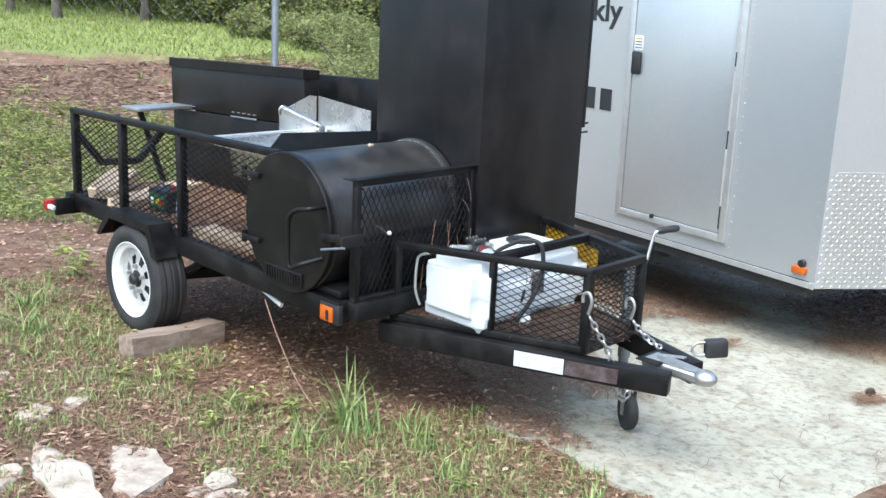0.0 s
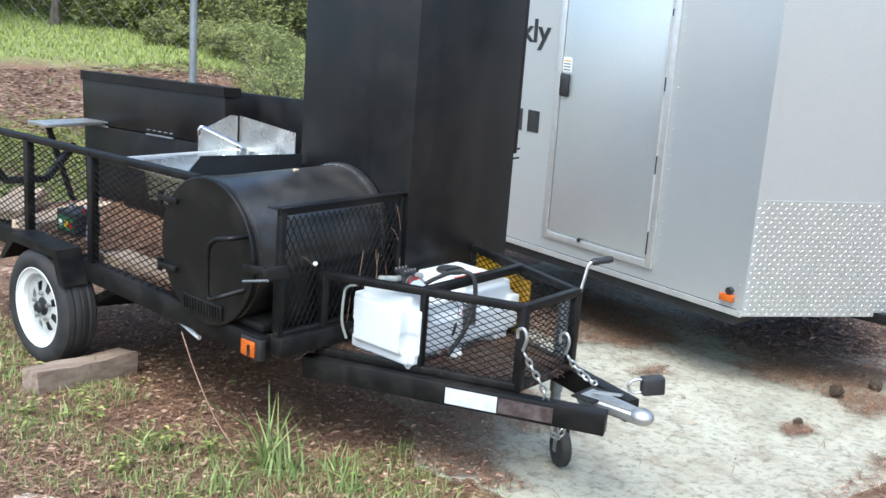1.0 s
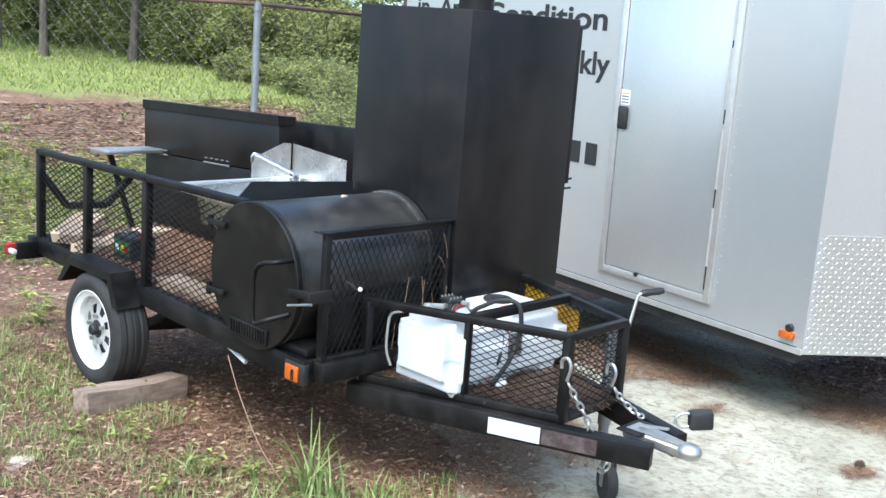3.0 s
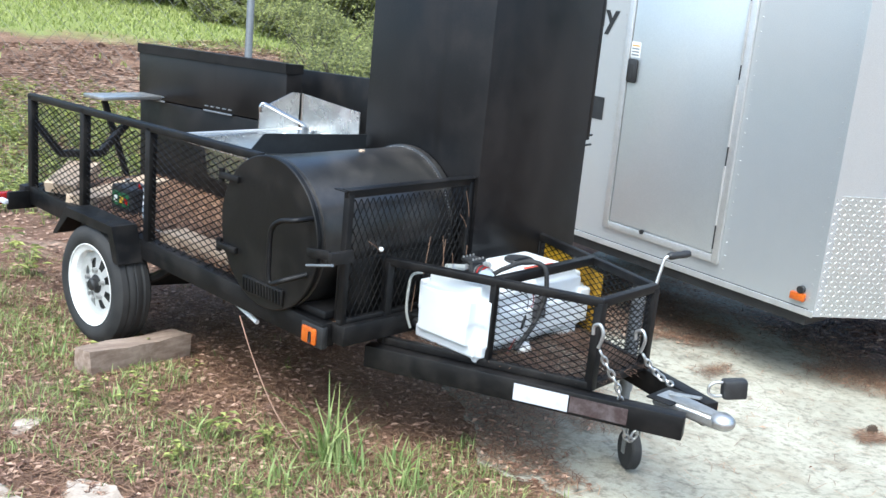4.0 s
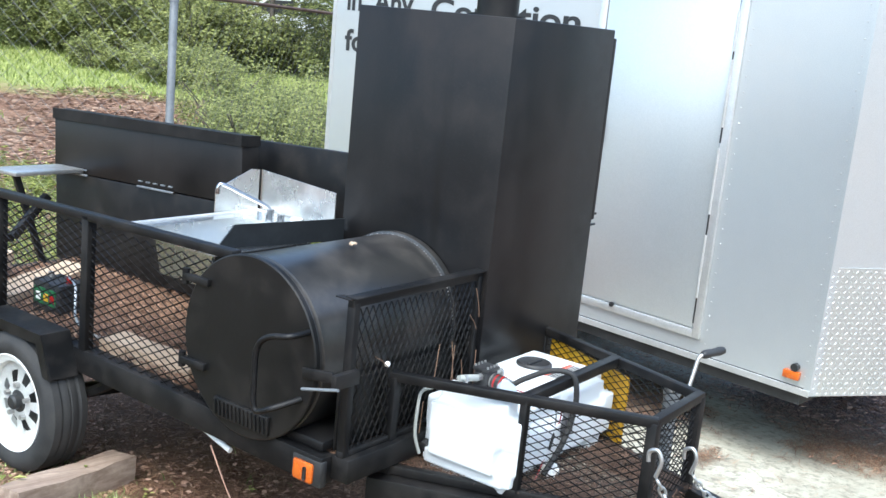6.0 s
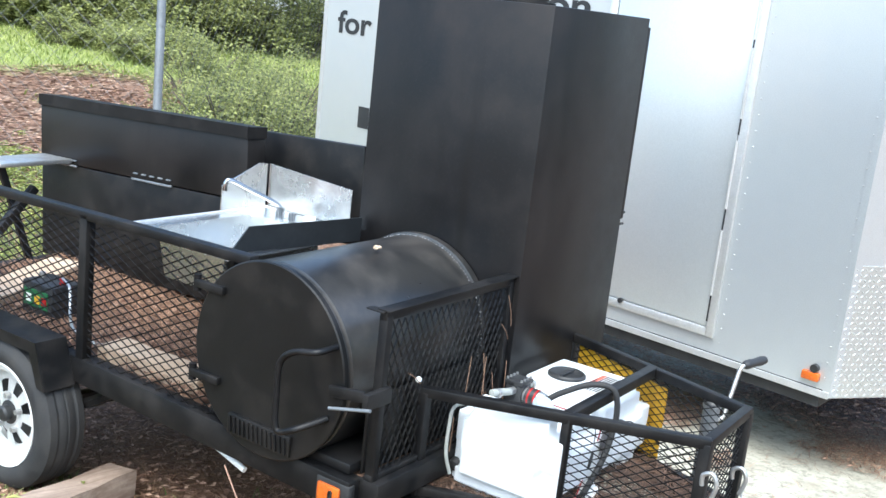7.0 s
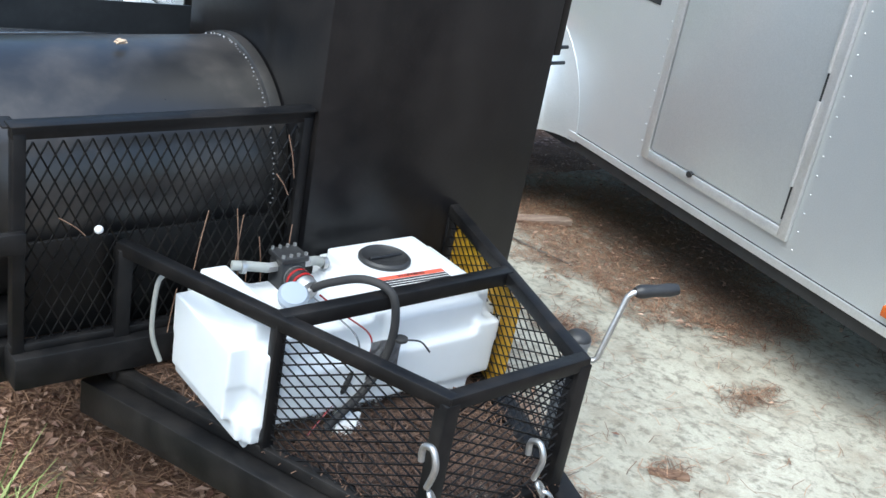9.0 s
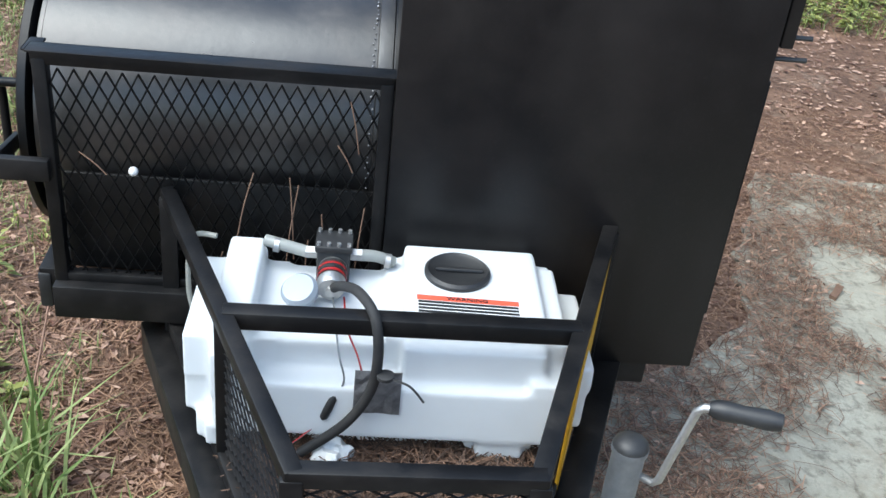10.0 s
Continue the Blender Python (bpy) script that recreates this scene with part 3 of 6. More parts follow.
def jack():
    x, y = 0.354, -0.55
    bm = bmesh.new()
    rod(bm, (x, y, 0.30), (x, y, 0.715), 0.027, 20)
    rod(bm, (x, y, 0.15), (x, y, 0.40), 0.022, 16)
    rod(bm, (x, y, 0.715), (x, y, 0.725), 0.030, 20)
    tube = part("jack", bm, M_GALV, trailer, "galvanised swivel jack", 35)
    bm = bmesh.new()
    bmesh.ops.create_uvsphere(bm, u_segments=20, v_segments=10, radius=0.030, matrix=Matrix.Translation((x, y, 0.723)) @ Matrix.Diagonal((1, 1, 0.7, 1)))
    part("cap", bm, M_DARK, tube, "black domed cap", 60)
    bm = bmesh.new()
    pipe(bm, [(x + 0.02, y, 0.665), (0.395, -0.575, 0.672), (0.402, -0.578, 0.68), (0.424, -0.597, 0.842), (0.432, -0.601, 0.852), (0.455, -0.609, 0.855)], 0.007, 10)
    crank = part("crank", bm, M_ZINC, tube, "", 50)
    bm = bmesh.new()
    lathe(bm, (0.438, -0.603, 0.854), (1, -0.36, 0.08), [(0.010, 0), (0.015, 0.01), (0.016, 0.025), (0.014, 0.05), (0.016, 0.085), (0.013, 0.105), (0.0, 0.108)], 14)
    part("grip", bm, M_DARK, tube, "black rubber crank grip", 40)
    x, y = 0.215, -0.69
    foot = TRAILER @ Vector((x, y, 0.04))
    turn = Matrix.Translation((x, y, 0)) @ Matrix.Rotation(radians(-34), 4, "Z") @ Matrix.Translation((-x, -y, 0))
    zc = 0.04 + ground_z(foot.x, foot.y) + 0.016 - foot.z + 0.078
    bm = bmesh.new()
    lathe(bm, (x - 0.02, y, zc), (1, 0, 0), [(0.03, 0), (0.07, 0.0), (0.078, 0.008), (0.078, 0.034), (0.07, 0.042), (0.03, 0.042)], 28)
    bmesh.ops.transform(bm, matrix=turn, verts=bm.verts)
    part("caster", bm, M_RUBBER, tube, "hard rubber caster wheel", 40)
    bm = bmesh.new()
    for dx in (-0.028, 0.026):
        prism(bm, [(x + dx, y - 0.012, zc - 0.015), (x + dx, y + 0.012, zc - 0.015), (x + dx, y + 0.02, zc + 0.1), (x + dx, y - 0.02, zc + 0.1)], (0.005, 0, 0))
    box(bm, (x - 0.028, y - 0.02, zc + 0.095), (x + 0.031, y + 0.02, zc + 0.1))
    bmesh.ops.transform(bm, matrix=turn, verts=bm.verts)
    bar(bm, (x - 0.01, y, zc + 0.105), (0.354, -0.55, zc + 0.105), 0.05, 0.012)
    part("fork", bm, M_ZINC, tube)


jack()


def chain(pts, r=0.0045, link=0.034):
    """Steel links along a hanging line."""
    line = curve_pts(pts, 24)
    dist, out, k = 0.0, [], 0
    for a, b in zip(line, line[1:]):
        dist += (b - a).length
        if dist >= link * 0.74:
            out.append(((a + b) / 2, (b - a).normalized()))
            dist = 0.0
    bm = bmesh.new()
    for k, (p, d) in enumerate(out):
        s = d.orthogonal().normalized()
        n = d.cross(s)
        if k % 2:
            s, n = n, s
        ring = []
        for i in range(12):
            a = i * math.tau / 12
            ring.append(p + d * (math.cos(a) * link * 0.5) + s * (math.sin(a) * link * 0.27))
        pipe(bm, ring, r, 6, True)
    return part("safety_chain", bm, M_ZINC, trailer, "bright steel safety chain", 60)


def hook(p):
    x, y, z = p
    bm = bmesh.new()
    pipe(bm, curve_pts([(x, y - 0.008, z), (x, y - 0.02, z + 0.05), (x, y - 0.005, z + 0.08), (x, y + 0.02, z + 0.07), (x, y + 0.02, z + 0.04)]), 0.0065, 8)
    part("chain_hook", bm, M_ZINC, trailer, "", 60)


hook((-0.225, -0.765, 0.66))
hook((0.06, -0.76, 0.585))
chain([(-0.225, -0.775, 0.66), (-0.20, -0.80, 0.60), (-0.165, -0.835, 0.52), (-0.125, -0.84, 0.42), (-0.09, -0.845, 0.33), (-0.05, -0.85, 0.31), (-0.01, -0.86, 0.37)])
chain([(0.06, -0.775, 0.585), (0.10, -0.795, 0.53), (0.125, -0.83, 0.495), (0.105, -0.88, 0.492)])


def lamp(name, c, size, mat, label):
    x, y, z = c
    bm = bmesh.new()
    box(bm, (x - size[0], y - size[1], z - size[2]), (x + size[0], y + size[1], z + size[2]), 0.006)
    return part(name, bm, mat, trailer, label, 40)


lamp("lamp_housing", (LEFT - 0.024, 0.105, 0.535), (0.014, 0.060, 0.042), M_DARK, "black lamp housing")
lamp("marker_lamp", (LEFT - 0.041, 0.115, 0.532), (0.004, 0.040, 0.031), M_AMBER, "amber side marker lens")
lamp("lens_clip", (LEFT - 0.0455, 0.104, 0.528), (0.0012, 0.006, 0.022), M_DARK, "dark clip across the lens")
lamp("reflector_bar", (LEFT - 0.165, REAR + 0.0, 0.573), (0.012, 0.03, 0.012), M_TAPE, "pale reflector bar")
lamp("tail_lamp", (LEFT - 0.13, REAR + 0.06, 0.575), (0.045, 0.022, 0.028), M_RED, "red tail lamp")
lamp("lamp_bracket", (LEFT - 0.07, REAR + 0.005, 0.57), (0.075, 0.012, 0.045), M_BLACK, "")


# firebox guard
def guard():
    gx0, gx1, gy, gz0, gz1 = -0.686, -0.060, 0.022, 0.588, 1.066
    for z, w in ((gz1, 0.026), (gz0 + 0.01, 0.02)):
        beam("guard_rail", (gx0 - 0.015, gy, z), (gx1 + 0.015, gy, z), 0.026, w)
    for x in (gx0, gx1):
        beam("guard_post", (x, gy, gz0), (x, gy, gz1), 0.026, 0.03, up=(0, 1, 0))
    beam("guard_flange", (gx0 - 0.015, gy + 0.05, gz1 + 0.013), (gx0 - 0.015, gy - 0.01, gz1 + 0.013), 0.03, 0.005)
    beam("guard_flange", (gx0 - 0.02, gy - 0.003, gz1 + 0.017), (gx1 + 0.02, gy - 0.003, gz1 + 0.017), 0.045, 0.005)
    expanded("guard_mesh", (gx0, gy, gz0), (1, 0, 0), (0, 0, 1), gx1 - gx0, gz1 - gz0, 0.0288, 0.057, 0.0021, M_BLACK, trailer, deep=1.3)
    bm = bmesh.new()
    bmesh.ops.create_icosphere(bm, subdivisions=2, radius=0.0095, matrix=Matrix.Translation((-0.529, 0.005, 0.852)))
    part("white_plug", bm, M_WHITE, trailer, "small white plastic plug", 60)


guard()

# ---- smoker ----
smoker = thing("smoker", "tall flat-black steel cabinet smoker with a barrel firebox and chimney pipe", "smoker", TRAILER)
CAB = Matrix.Translation((-0.046, -0.010, 1.2))
CAB_W, CAB_D, CAB_LO, CAB_HI = 0.682, 0.666, -0.727, 0.719


def cab_box(lo, hi, bevel=0.004):
    """A box measured from the cabinet's front edge."""
    bm = bmesh.new()
    box(bm, lo, hi, bevel, CAB)
    return bm


def cabinet():
    body = part("cabinet", cab_box((0, 0, CAB_LO), (CAB_W, CAB_D, CAB_HI)), M_SMOKER, smoker, "", 30)
    part("cabinet_door", cab_box((CAB_W + 0.003, 0.004, 0.0), (CAB_W + 0.028, CAB_D - 0.02, CAB_HI - 0.03)), M_SMOKER, body, "upper steel door", 30)
    part("cabinet_door", cab_box((CAB_W + 0.003, 0.02, -0.60), (CAB_W + 0.012, CAB_D - 0.02, -0.07), 0.003), M_SMOKER, body, "lower steel door", 30)
    for z in (-0.028, 0.014):
        bm = bmesh.new()
        rod(bm, CAB @ Vector((CAB_W + 0.01, 0.03, z)), CAB @ Vector((CAB_W + 0.065, 0.02, z + 0.004)), 0.005, 8)
        part("door_bolt", bm, M_DARK, body)
    for x in (0.05, CAB_W - 0.05):
        bm = bmesh.new()
        bar(bm, (x - 0.05, 0.03, 0.59), (x - 0.05, 0.62, 0.59), 0.04, 0.05)
        part("base_rail", bm, M_BLACK, smoker)
    # chimney
    cx, cy = 0.335, 0.30
    foot, up = CAB @ Vector((cx, cy, CAB_HI)), (CAB.to_3x3() @ Vector((0, 0, 1))).normalized()
    bm = bmesh.new()
    rod(bm, foot - up * 0.01, foot + up * 0.83, 0.076, 32)
    rod(bm, foot, foot + up * 0.012, 0.10, 32)
    stack = part("chimney", bm, M_SMOKER, smoker, "round black chimney pipe", 35)
    bm = bmesh.new()
    rod(bm, foot + up * 0.32, foot + up * 0.415, 0.079, 32)
    part("mesh_band", bm, M_SMOKER, stack, "perforated metal band", 35)
    bm = bmesh.new()
    lathe(bm, foot + up * 0.85, up, [(0.0, 0.09), (0.13, 0.0), (0.125, 0.0), (0.0, 0.08)], 32)
    part("rain_cap", bm, M_SMOKER, stack, "", 30)


cabinet()

FC, FR, FX = Vector((0, 0.37, 0.853)), 0.289, -0.765


def firebox():
    bm = bmesh.new()
    lathe(bm, (FX + 0.03, FC.y, FC.z), (1, 0, 0), [(0.0, 0.0), (FR - 0.012, 0.0), (FR - 0.012, 0.008), (FR - 0.004, 0.012), (FR - 0.004, 0.70), (0, 0.70)], 72)
    body = part("firebox", bm, M_FIREBOX, smoker, "scorched barrel firebox", 30)
    bm = bmesh.new()
    lathe(bm, (-0.082, FC.y, FC.z), (1, 0, 0), [(FR - 0.004, 0.0), (FR + 0.005, 0.003), (FR + 0.006, 0.016), (FR + 0.005, 0.031), (FR - 0.004, 0.034)], 72)
    part("weld_ring", bm, M_FIREBOX, body, "", 40)
    rr = random.Random(17)
    bm = bmesh.new()
    for k in range(150):
        a = k * math.tau / 150
        r = FR - 0.002
        c = (-0.088 + rr.uniform(-0.004, 0.004), FC.y + r * math.cos(a), FC.z + r * math.sin(a))
        bmesh.ops.create_icosphere(bm, subdivisions=1, radius=rr.uniform(0.0014, 0.0032), matrix=Matrix.Translation(c))
    part("weld_bead", bm, M_FOIL, body, "rough spattered weld bead", 60)
    bm = bmesh.new()
    lathe(bm, (FX, FC.y, FC.z), (1, 0, 0), [(0.0, 0.0), (FR * 0.985, 0.0), (FR, 0.003), (FR, 0.018), (FR - 0.01, 0.02), (0, 0.02)], 72)
    door = part("firebox_door", bm, M_DOOR, smoker, "round plate door", 30)
    bm = bmesh.new()
    x = FX - 0.075
    pipe(bm, curve_pts([(FX, 0.118, 0.966), (x, 0.122, 0.965), (x - 0.004, 0.20, 0.945), (x - 0.004, 0.246, 0.90), (x - 0.004, 0.25, 0.80), (x - 0.004, 0.247, 0.73), (x - 0.002, 0.23, 0.708), (x, 0.17, 0.735), (FX, 0.13, 0.757)], 6), 0.0095, 10)
    part("handle", bm, M_BLACK, door, "bent bar handle", 60)
    for z in (1.018, 0.742):
        bm = bmesh.new()
        box(bm, (FX - 0.016, 0.545, z - 0.012), (FX + 0.0, 0.665, z + 0.012), 0.003)
        rod(bm, (FX - 0.004, 0.66, z - 0.025), (FX - 0.004, 0.66, z + 0.025), 0.012, 12)
        part("hinge", bm, M_BLACK, door, "", 40)
    bm = bmesh.new()
    box(bm, (FX - 0.012, 0.25, 0.602), (FX, 0.495, 0.664), 0.003)
    vent = part("air_vent", bm, M_DOOR, door, "slotted air intake", 30)
    for k in range(13):
        y = 0.262 + k * 0.018
        bm = bmesh.new()
        bar(bm, (FX - 0.015, y, 0.609), (FX - 0.015, y + 0.006, 0.658), 0.006, 0.008, 0.001)
        part("slat", bm, M_BLACK, vent)
    bm = bmesh.new()
    bar(bm, (FX - 0.012, 0.12, 0.845), (FX - 0.012, 0.0, 0.862), 0.012, 0.032, 0.003)
    bar(bm, (FX - 0.02, -0.008, 0.85), (FX + 0.085, -0.008, 0.85), 0.02, 0.045, 0.003)
    part("door_latch", bm, M_BLACK, door, "", 30)
    bm = bmesh.new()
    rod(bm, (FX - 0.022, 0.11, 0.80), (FX - 0.022, -0.03, 0.835), 0.005, 8)
    part("latch_rod", bm, M_GALV, door, "", 40)
    bm = bmesh.new()
    box(bm, (FX + 0.05, 0.075, 0.59), (-0.06, 0.64, 0.625), 0.01)
    part("ash_tray", bm, M_BLACK, smoker, "", 30)
    # dark plate added behind the lower half of the guard mesh
    bm = bmesh.new()
    box(bm, (FX + 0.085, 0.058, 0.592), (-0.052, 0.068, 0.812), 0.003)
    part("lower_plate", bm, M_DOOR, smoker, "dark plate below the firebox", 30)


firebox()

# ---- grill ----
grill = thing("grill", "long black sheet-steel charcoal grill with closed lids", "grill", TRAILER @ pose(0.058, 1.215, 1.376, -2.2) @ Matrix.Translation((0, -1.213, -1.43)))


def grill_parts():
    y0, y1 = 1.225, 2.48
    bm = bmesh.new()
    box(bm, (-0.098, y0, 0.72), (-0.01, y1, 1.142), 0.004)
    part("front_panel", bm, M_BLACK, grill, "", 30)
    bm = bmesh.new()
    box(bm, (-0.006, 1.14, 0.72), (0.24, y1 - 0.01, 1.0), 0.006)
    part("firebed", bm, M_BLACK, grill, "lower grill box", 30)
    bm = bmesh.new()
    box(bm, (-0.10, y0 - 0.008, 1.147), (-0.008, y1 + 0.005, 1.385), 0.004)
    lid = part("lid", bm, M_SMOKER, grill, "upright grill lid", 30)
    bm = bmesh.new()
    prism(bm, [(-0.108, y0 - 0.012, 1.383), (-0.108, y1 + 0.01, 1.383), (-0.108, y1 + 0.01, 1.432), (-0.108, y0 - 0.012, 1.428)], (0.012, 0, 0))
    prism(bm, [(-0.096, y0 - 0.012, 1.42), (-0.096, y1 + 0.01, 1.424), (-0.004, y1 + 0.01, 1.42), (-0.004, y0 - 0.012, 1.416)], (0, 0, 0.006))
    prism(bm, [(-0.096, y0 - 0.012, 1.38), (-0.096, y0 - 0.012, 1.42), (-0.004, y0 - 0.012, 1.416), (-0.004, y0 - 0.012, 1.38)], (0, 0.006, 0))
    part("lid_flange", bm, M_BLACK, lid, "dark overhanging flange")
    for ya in (1.62, 2.22):
        bm = bmesh.new()
        bar(bm, (-0.110, ya, 1.144), (-0.110, ya + 0.24, 1.144), 0.008, 0.009)
        for k in range(5):
            bar(bm, (-0.106, ya + 0.01 + k * 0.05, 1.167), (-0.106, ya + 0.035 + k * 0.05, 1.167), 0.008, 0.006, 0.001)
        part("hinge", bm, M_GALV, lid, "worn piano hinge")
    bm = bmesh.new()
    box(bm, (0.15, 0.86, 1.003), (0.182, 2.45, 1.385), 0.004)
    part("second_lid", bm, M_BLACK, grill, "second upright lid", 30)
    bm = bmesh.new()
    box(bm, (-0.44, 2.26, 1.152), (-0.10, 2.46, 1.172), 0.004)
    shelf = part("side_shelf", bm, M_ZINC, grill, "pale sheet-metal shelf", 30)
    for x, q in ((-0.38, (-0.25, 2.34, 0.71)),):
        bm = bmesh.new()
        bar(bm, (x, 2.36, 1.152), q, 0.028, 0.028)
        part("shelf_leg", bm, M_BLACK, shelf)
    for x, y in ((-0.08, 1.25), (-0.08, 2.25), (0.18, 2.25), (0.20, 1.2)):
        bm = bmesh.new()
        bar(bm, (x, y, 0.60 + 0.058 * (y - 0.6)), (x, y, 0.75), 0.035, 0.035)
        part("leg", bm, M_BLACK, grill)


grill_parts()

# ---- sink ----
sink = thing("hand_sink", "stainless steel hand sink with splash guards and a swivel faucet", "sink", TRAILER)


def sink_parts():
    z = 1.096
    x0, x1, y0, y1 = -0.672, -0.055, 0.645, 1.09
    bm = bmesh.new()
    # rim as a flat ring, bowl walls and floor
    ix0, ix1, iy0, iy1 = x0 + 0.06, x1 - 0.13, y0 + 0.07, y1 - 0.06
    o = [bm.verts.new(p) for p in ((x0, y0, z), (x1, y0, z), (x1, y1, z), (x0, y1, z))]
    i = [bm.verts.new(p) for p in ((ix0, iy0, z - 0.006), (ix1, iy0, z - 0.006), (ix1, iy1, z - 0.006), (ix0, iy1, z - 0.006))]
    b = [bm.verts.new(p) for p in ((ix0 + 0.02, iy0 + 0.02, z - 0.17), (ix1 - 0.02, iy0 + 0.02, z - 0.17), (ix1 - 0.02, iy1 - 0.02, z - 0.17), (ix0 + 0.02, iy1 - 0.02, z - 0.17))]
    low = [bm.verts.new(v.co + Vector((0, 0, -0.025))) for v in o]
    for k in range(4):
        n = (k + 1) % 4
        bm.faces.new((o[k], o[n], i[n], i[k]))
        bm.faces.new((i[k], i[n], b[n], b[k]))
        bm.faces.new((o[n], o[k], low[k], low[n]))
    bm.faces.new(b)
    bmesh.ops.recalc_face_normals(bm, faces=bm.faces)
    bmesh.ops.solidify(bm, geom=bm.faces[:], thickness=-0.002)
    bmesh.ops.bevel(bm, geom=[e for e in bm.edges if not e.is_boundary], offset=0.004, segments=2, affect="EDGES")
    part("basin", bm, M_STEEL, sink, "", 40)
    bm = bmesh.new()
    pipe(bm, [(x0, y0 + 0.008, z), (x0, y1 - 0.008, z), (x0 + 0.008, y1, z), (x1 - 0.004, y1, z), (x1 - 0.004, y0, z - 0.02), (x0 + 0.008, y0, z)], 0.0075, 8, True)
    part("rolled_rim", bm, M_TRIM, sink, "bright rolled rim", 60)
    bm = bmesh.new()
    prism(bm, [(-0.672, y0 - 0.004, 1.096), (-0.595, y0 - 0.004, 1.172), (x1, y0 - 0.004, 1.146), (x1, y0 - 0.004, 1.064)], (0, -0.005, 0))
    part("side_splash", bm, M_SPLASH, sink, "black-backed side splash guard")
    bm = bmesh.new()
    prism(bm, [(-0.28, y1, 1.097), (-0.28, y1, 1.192), (-0.10, y1, 1.262), (-0.06, y1, 1.257), (-0.06, y1, 1.097)], (0, 0.004, 0))
    part("side_splash", bm, M_STEEL, sink)
    bm = bmesh.new()
    prism(bm, [(x1 + 0.006, y1, 1.097), (x1 + 0.006, y1, 1.257), (x1 + 0.006, y0 + 0.05, 1.230), (x1 + 0.006, y0 + 0.05, 1.097)], (0.004, 0, 0))
    part("back_splash", bm, M_STEEL, sink)
    bm = bmesh.new()
    rod(bm, (-0.15, 0.93, z - 0.005), (-0.15, 0.93, z + 0.04), 0.016, 16)
    rod(bm, (-0.15, 0.87, z), (-0.15, 0.87, z + 0.03), 0.014, 14)
    pipe(bm, curve_pts([(-0.15, 0.93, z + 0.035), (-0.16, 0.94, z + 0.05), (-0.23, 0.99, z + 0.09), (-0.295, 1.03, z + 0.125), (-0.312, 1.04, z + 0.118), (-0.314, 1.04, z + 0.09)], 6), 0.0085, 10)
    part("faucet", bm, M_CHROME, sink, "chrome swivel faucet", 50)
    bm = bmesh.new()
    rod(bm, (-0.15, 0.79, z), (-0.15, 0.79, z + 0.03), 0.022, 16)
    part("soap_dish", bm, M_WHITE, sink, "", 40)
    for x, y in ((x0 + 0.06, y0 + 0.03), (x1 - 0.03, y1 - 0.05)):
        bm = bmesh.new()
        bar(bm, (x, y, 0.585), (x, y, 1.09), 0.03, 0.03)
        part("leg", bm, M_BLACK, sink)


sink_parts()

# ---- water tank ----
tank = thing("sprayer_tank", "translucent white plastic sprayer tank with a pump, in the tongue cage", "water tank", TRAILER @ Matrix.Translation((-0.015, 0.004, 0.018)))


def words(text, at, along, up, height, width, mat, parent, name="lettering"):
    """Raised letters laid along one direction with another as their up."""
    cu = bpy.data.curves.new("letters", "FONT")
    cu.body, cu.size, cu.extrude = text, height / 0.69, 0.0003
    tmp = new("letters", cu)
    bpy.context.view_layer.update()
    me = bpy.data.meshes.new_from_object(tmp.evaluated_get(bpy.context.evaluated_depsgraph_get()))
    bpy.data.objects.remove(tmp)
    xs = [v.co.x for v in me.vertices]
    lo, hi = min(xs), max(xs)
    a, u = along.normalized(), up.normalized()
    n = a.cross(u)
    for v in me.vertices:
        v.co = at + a * ((v.co.x - lo) / (hi - lo) * width) + u * v.co.y + n * (0.0021 + v.co.z)
    me.materials.clear()
    me.materials.append(mat)
    ob = new(name, me)
    ob.parent = parent
    return ob


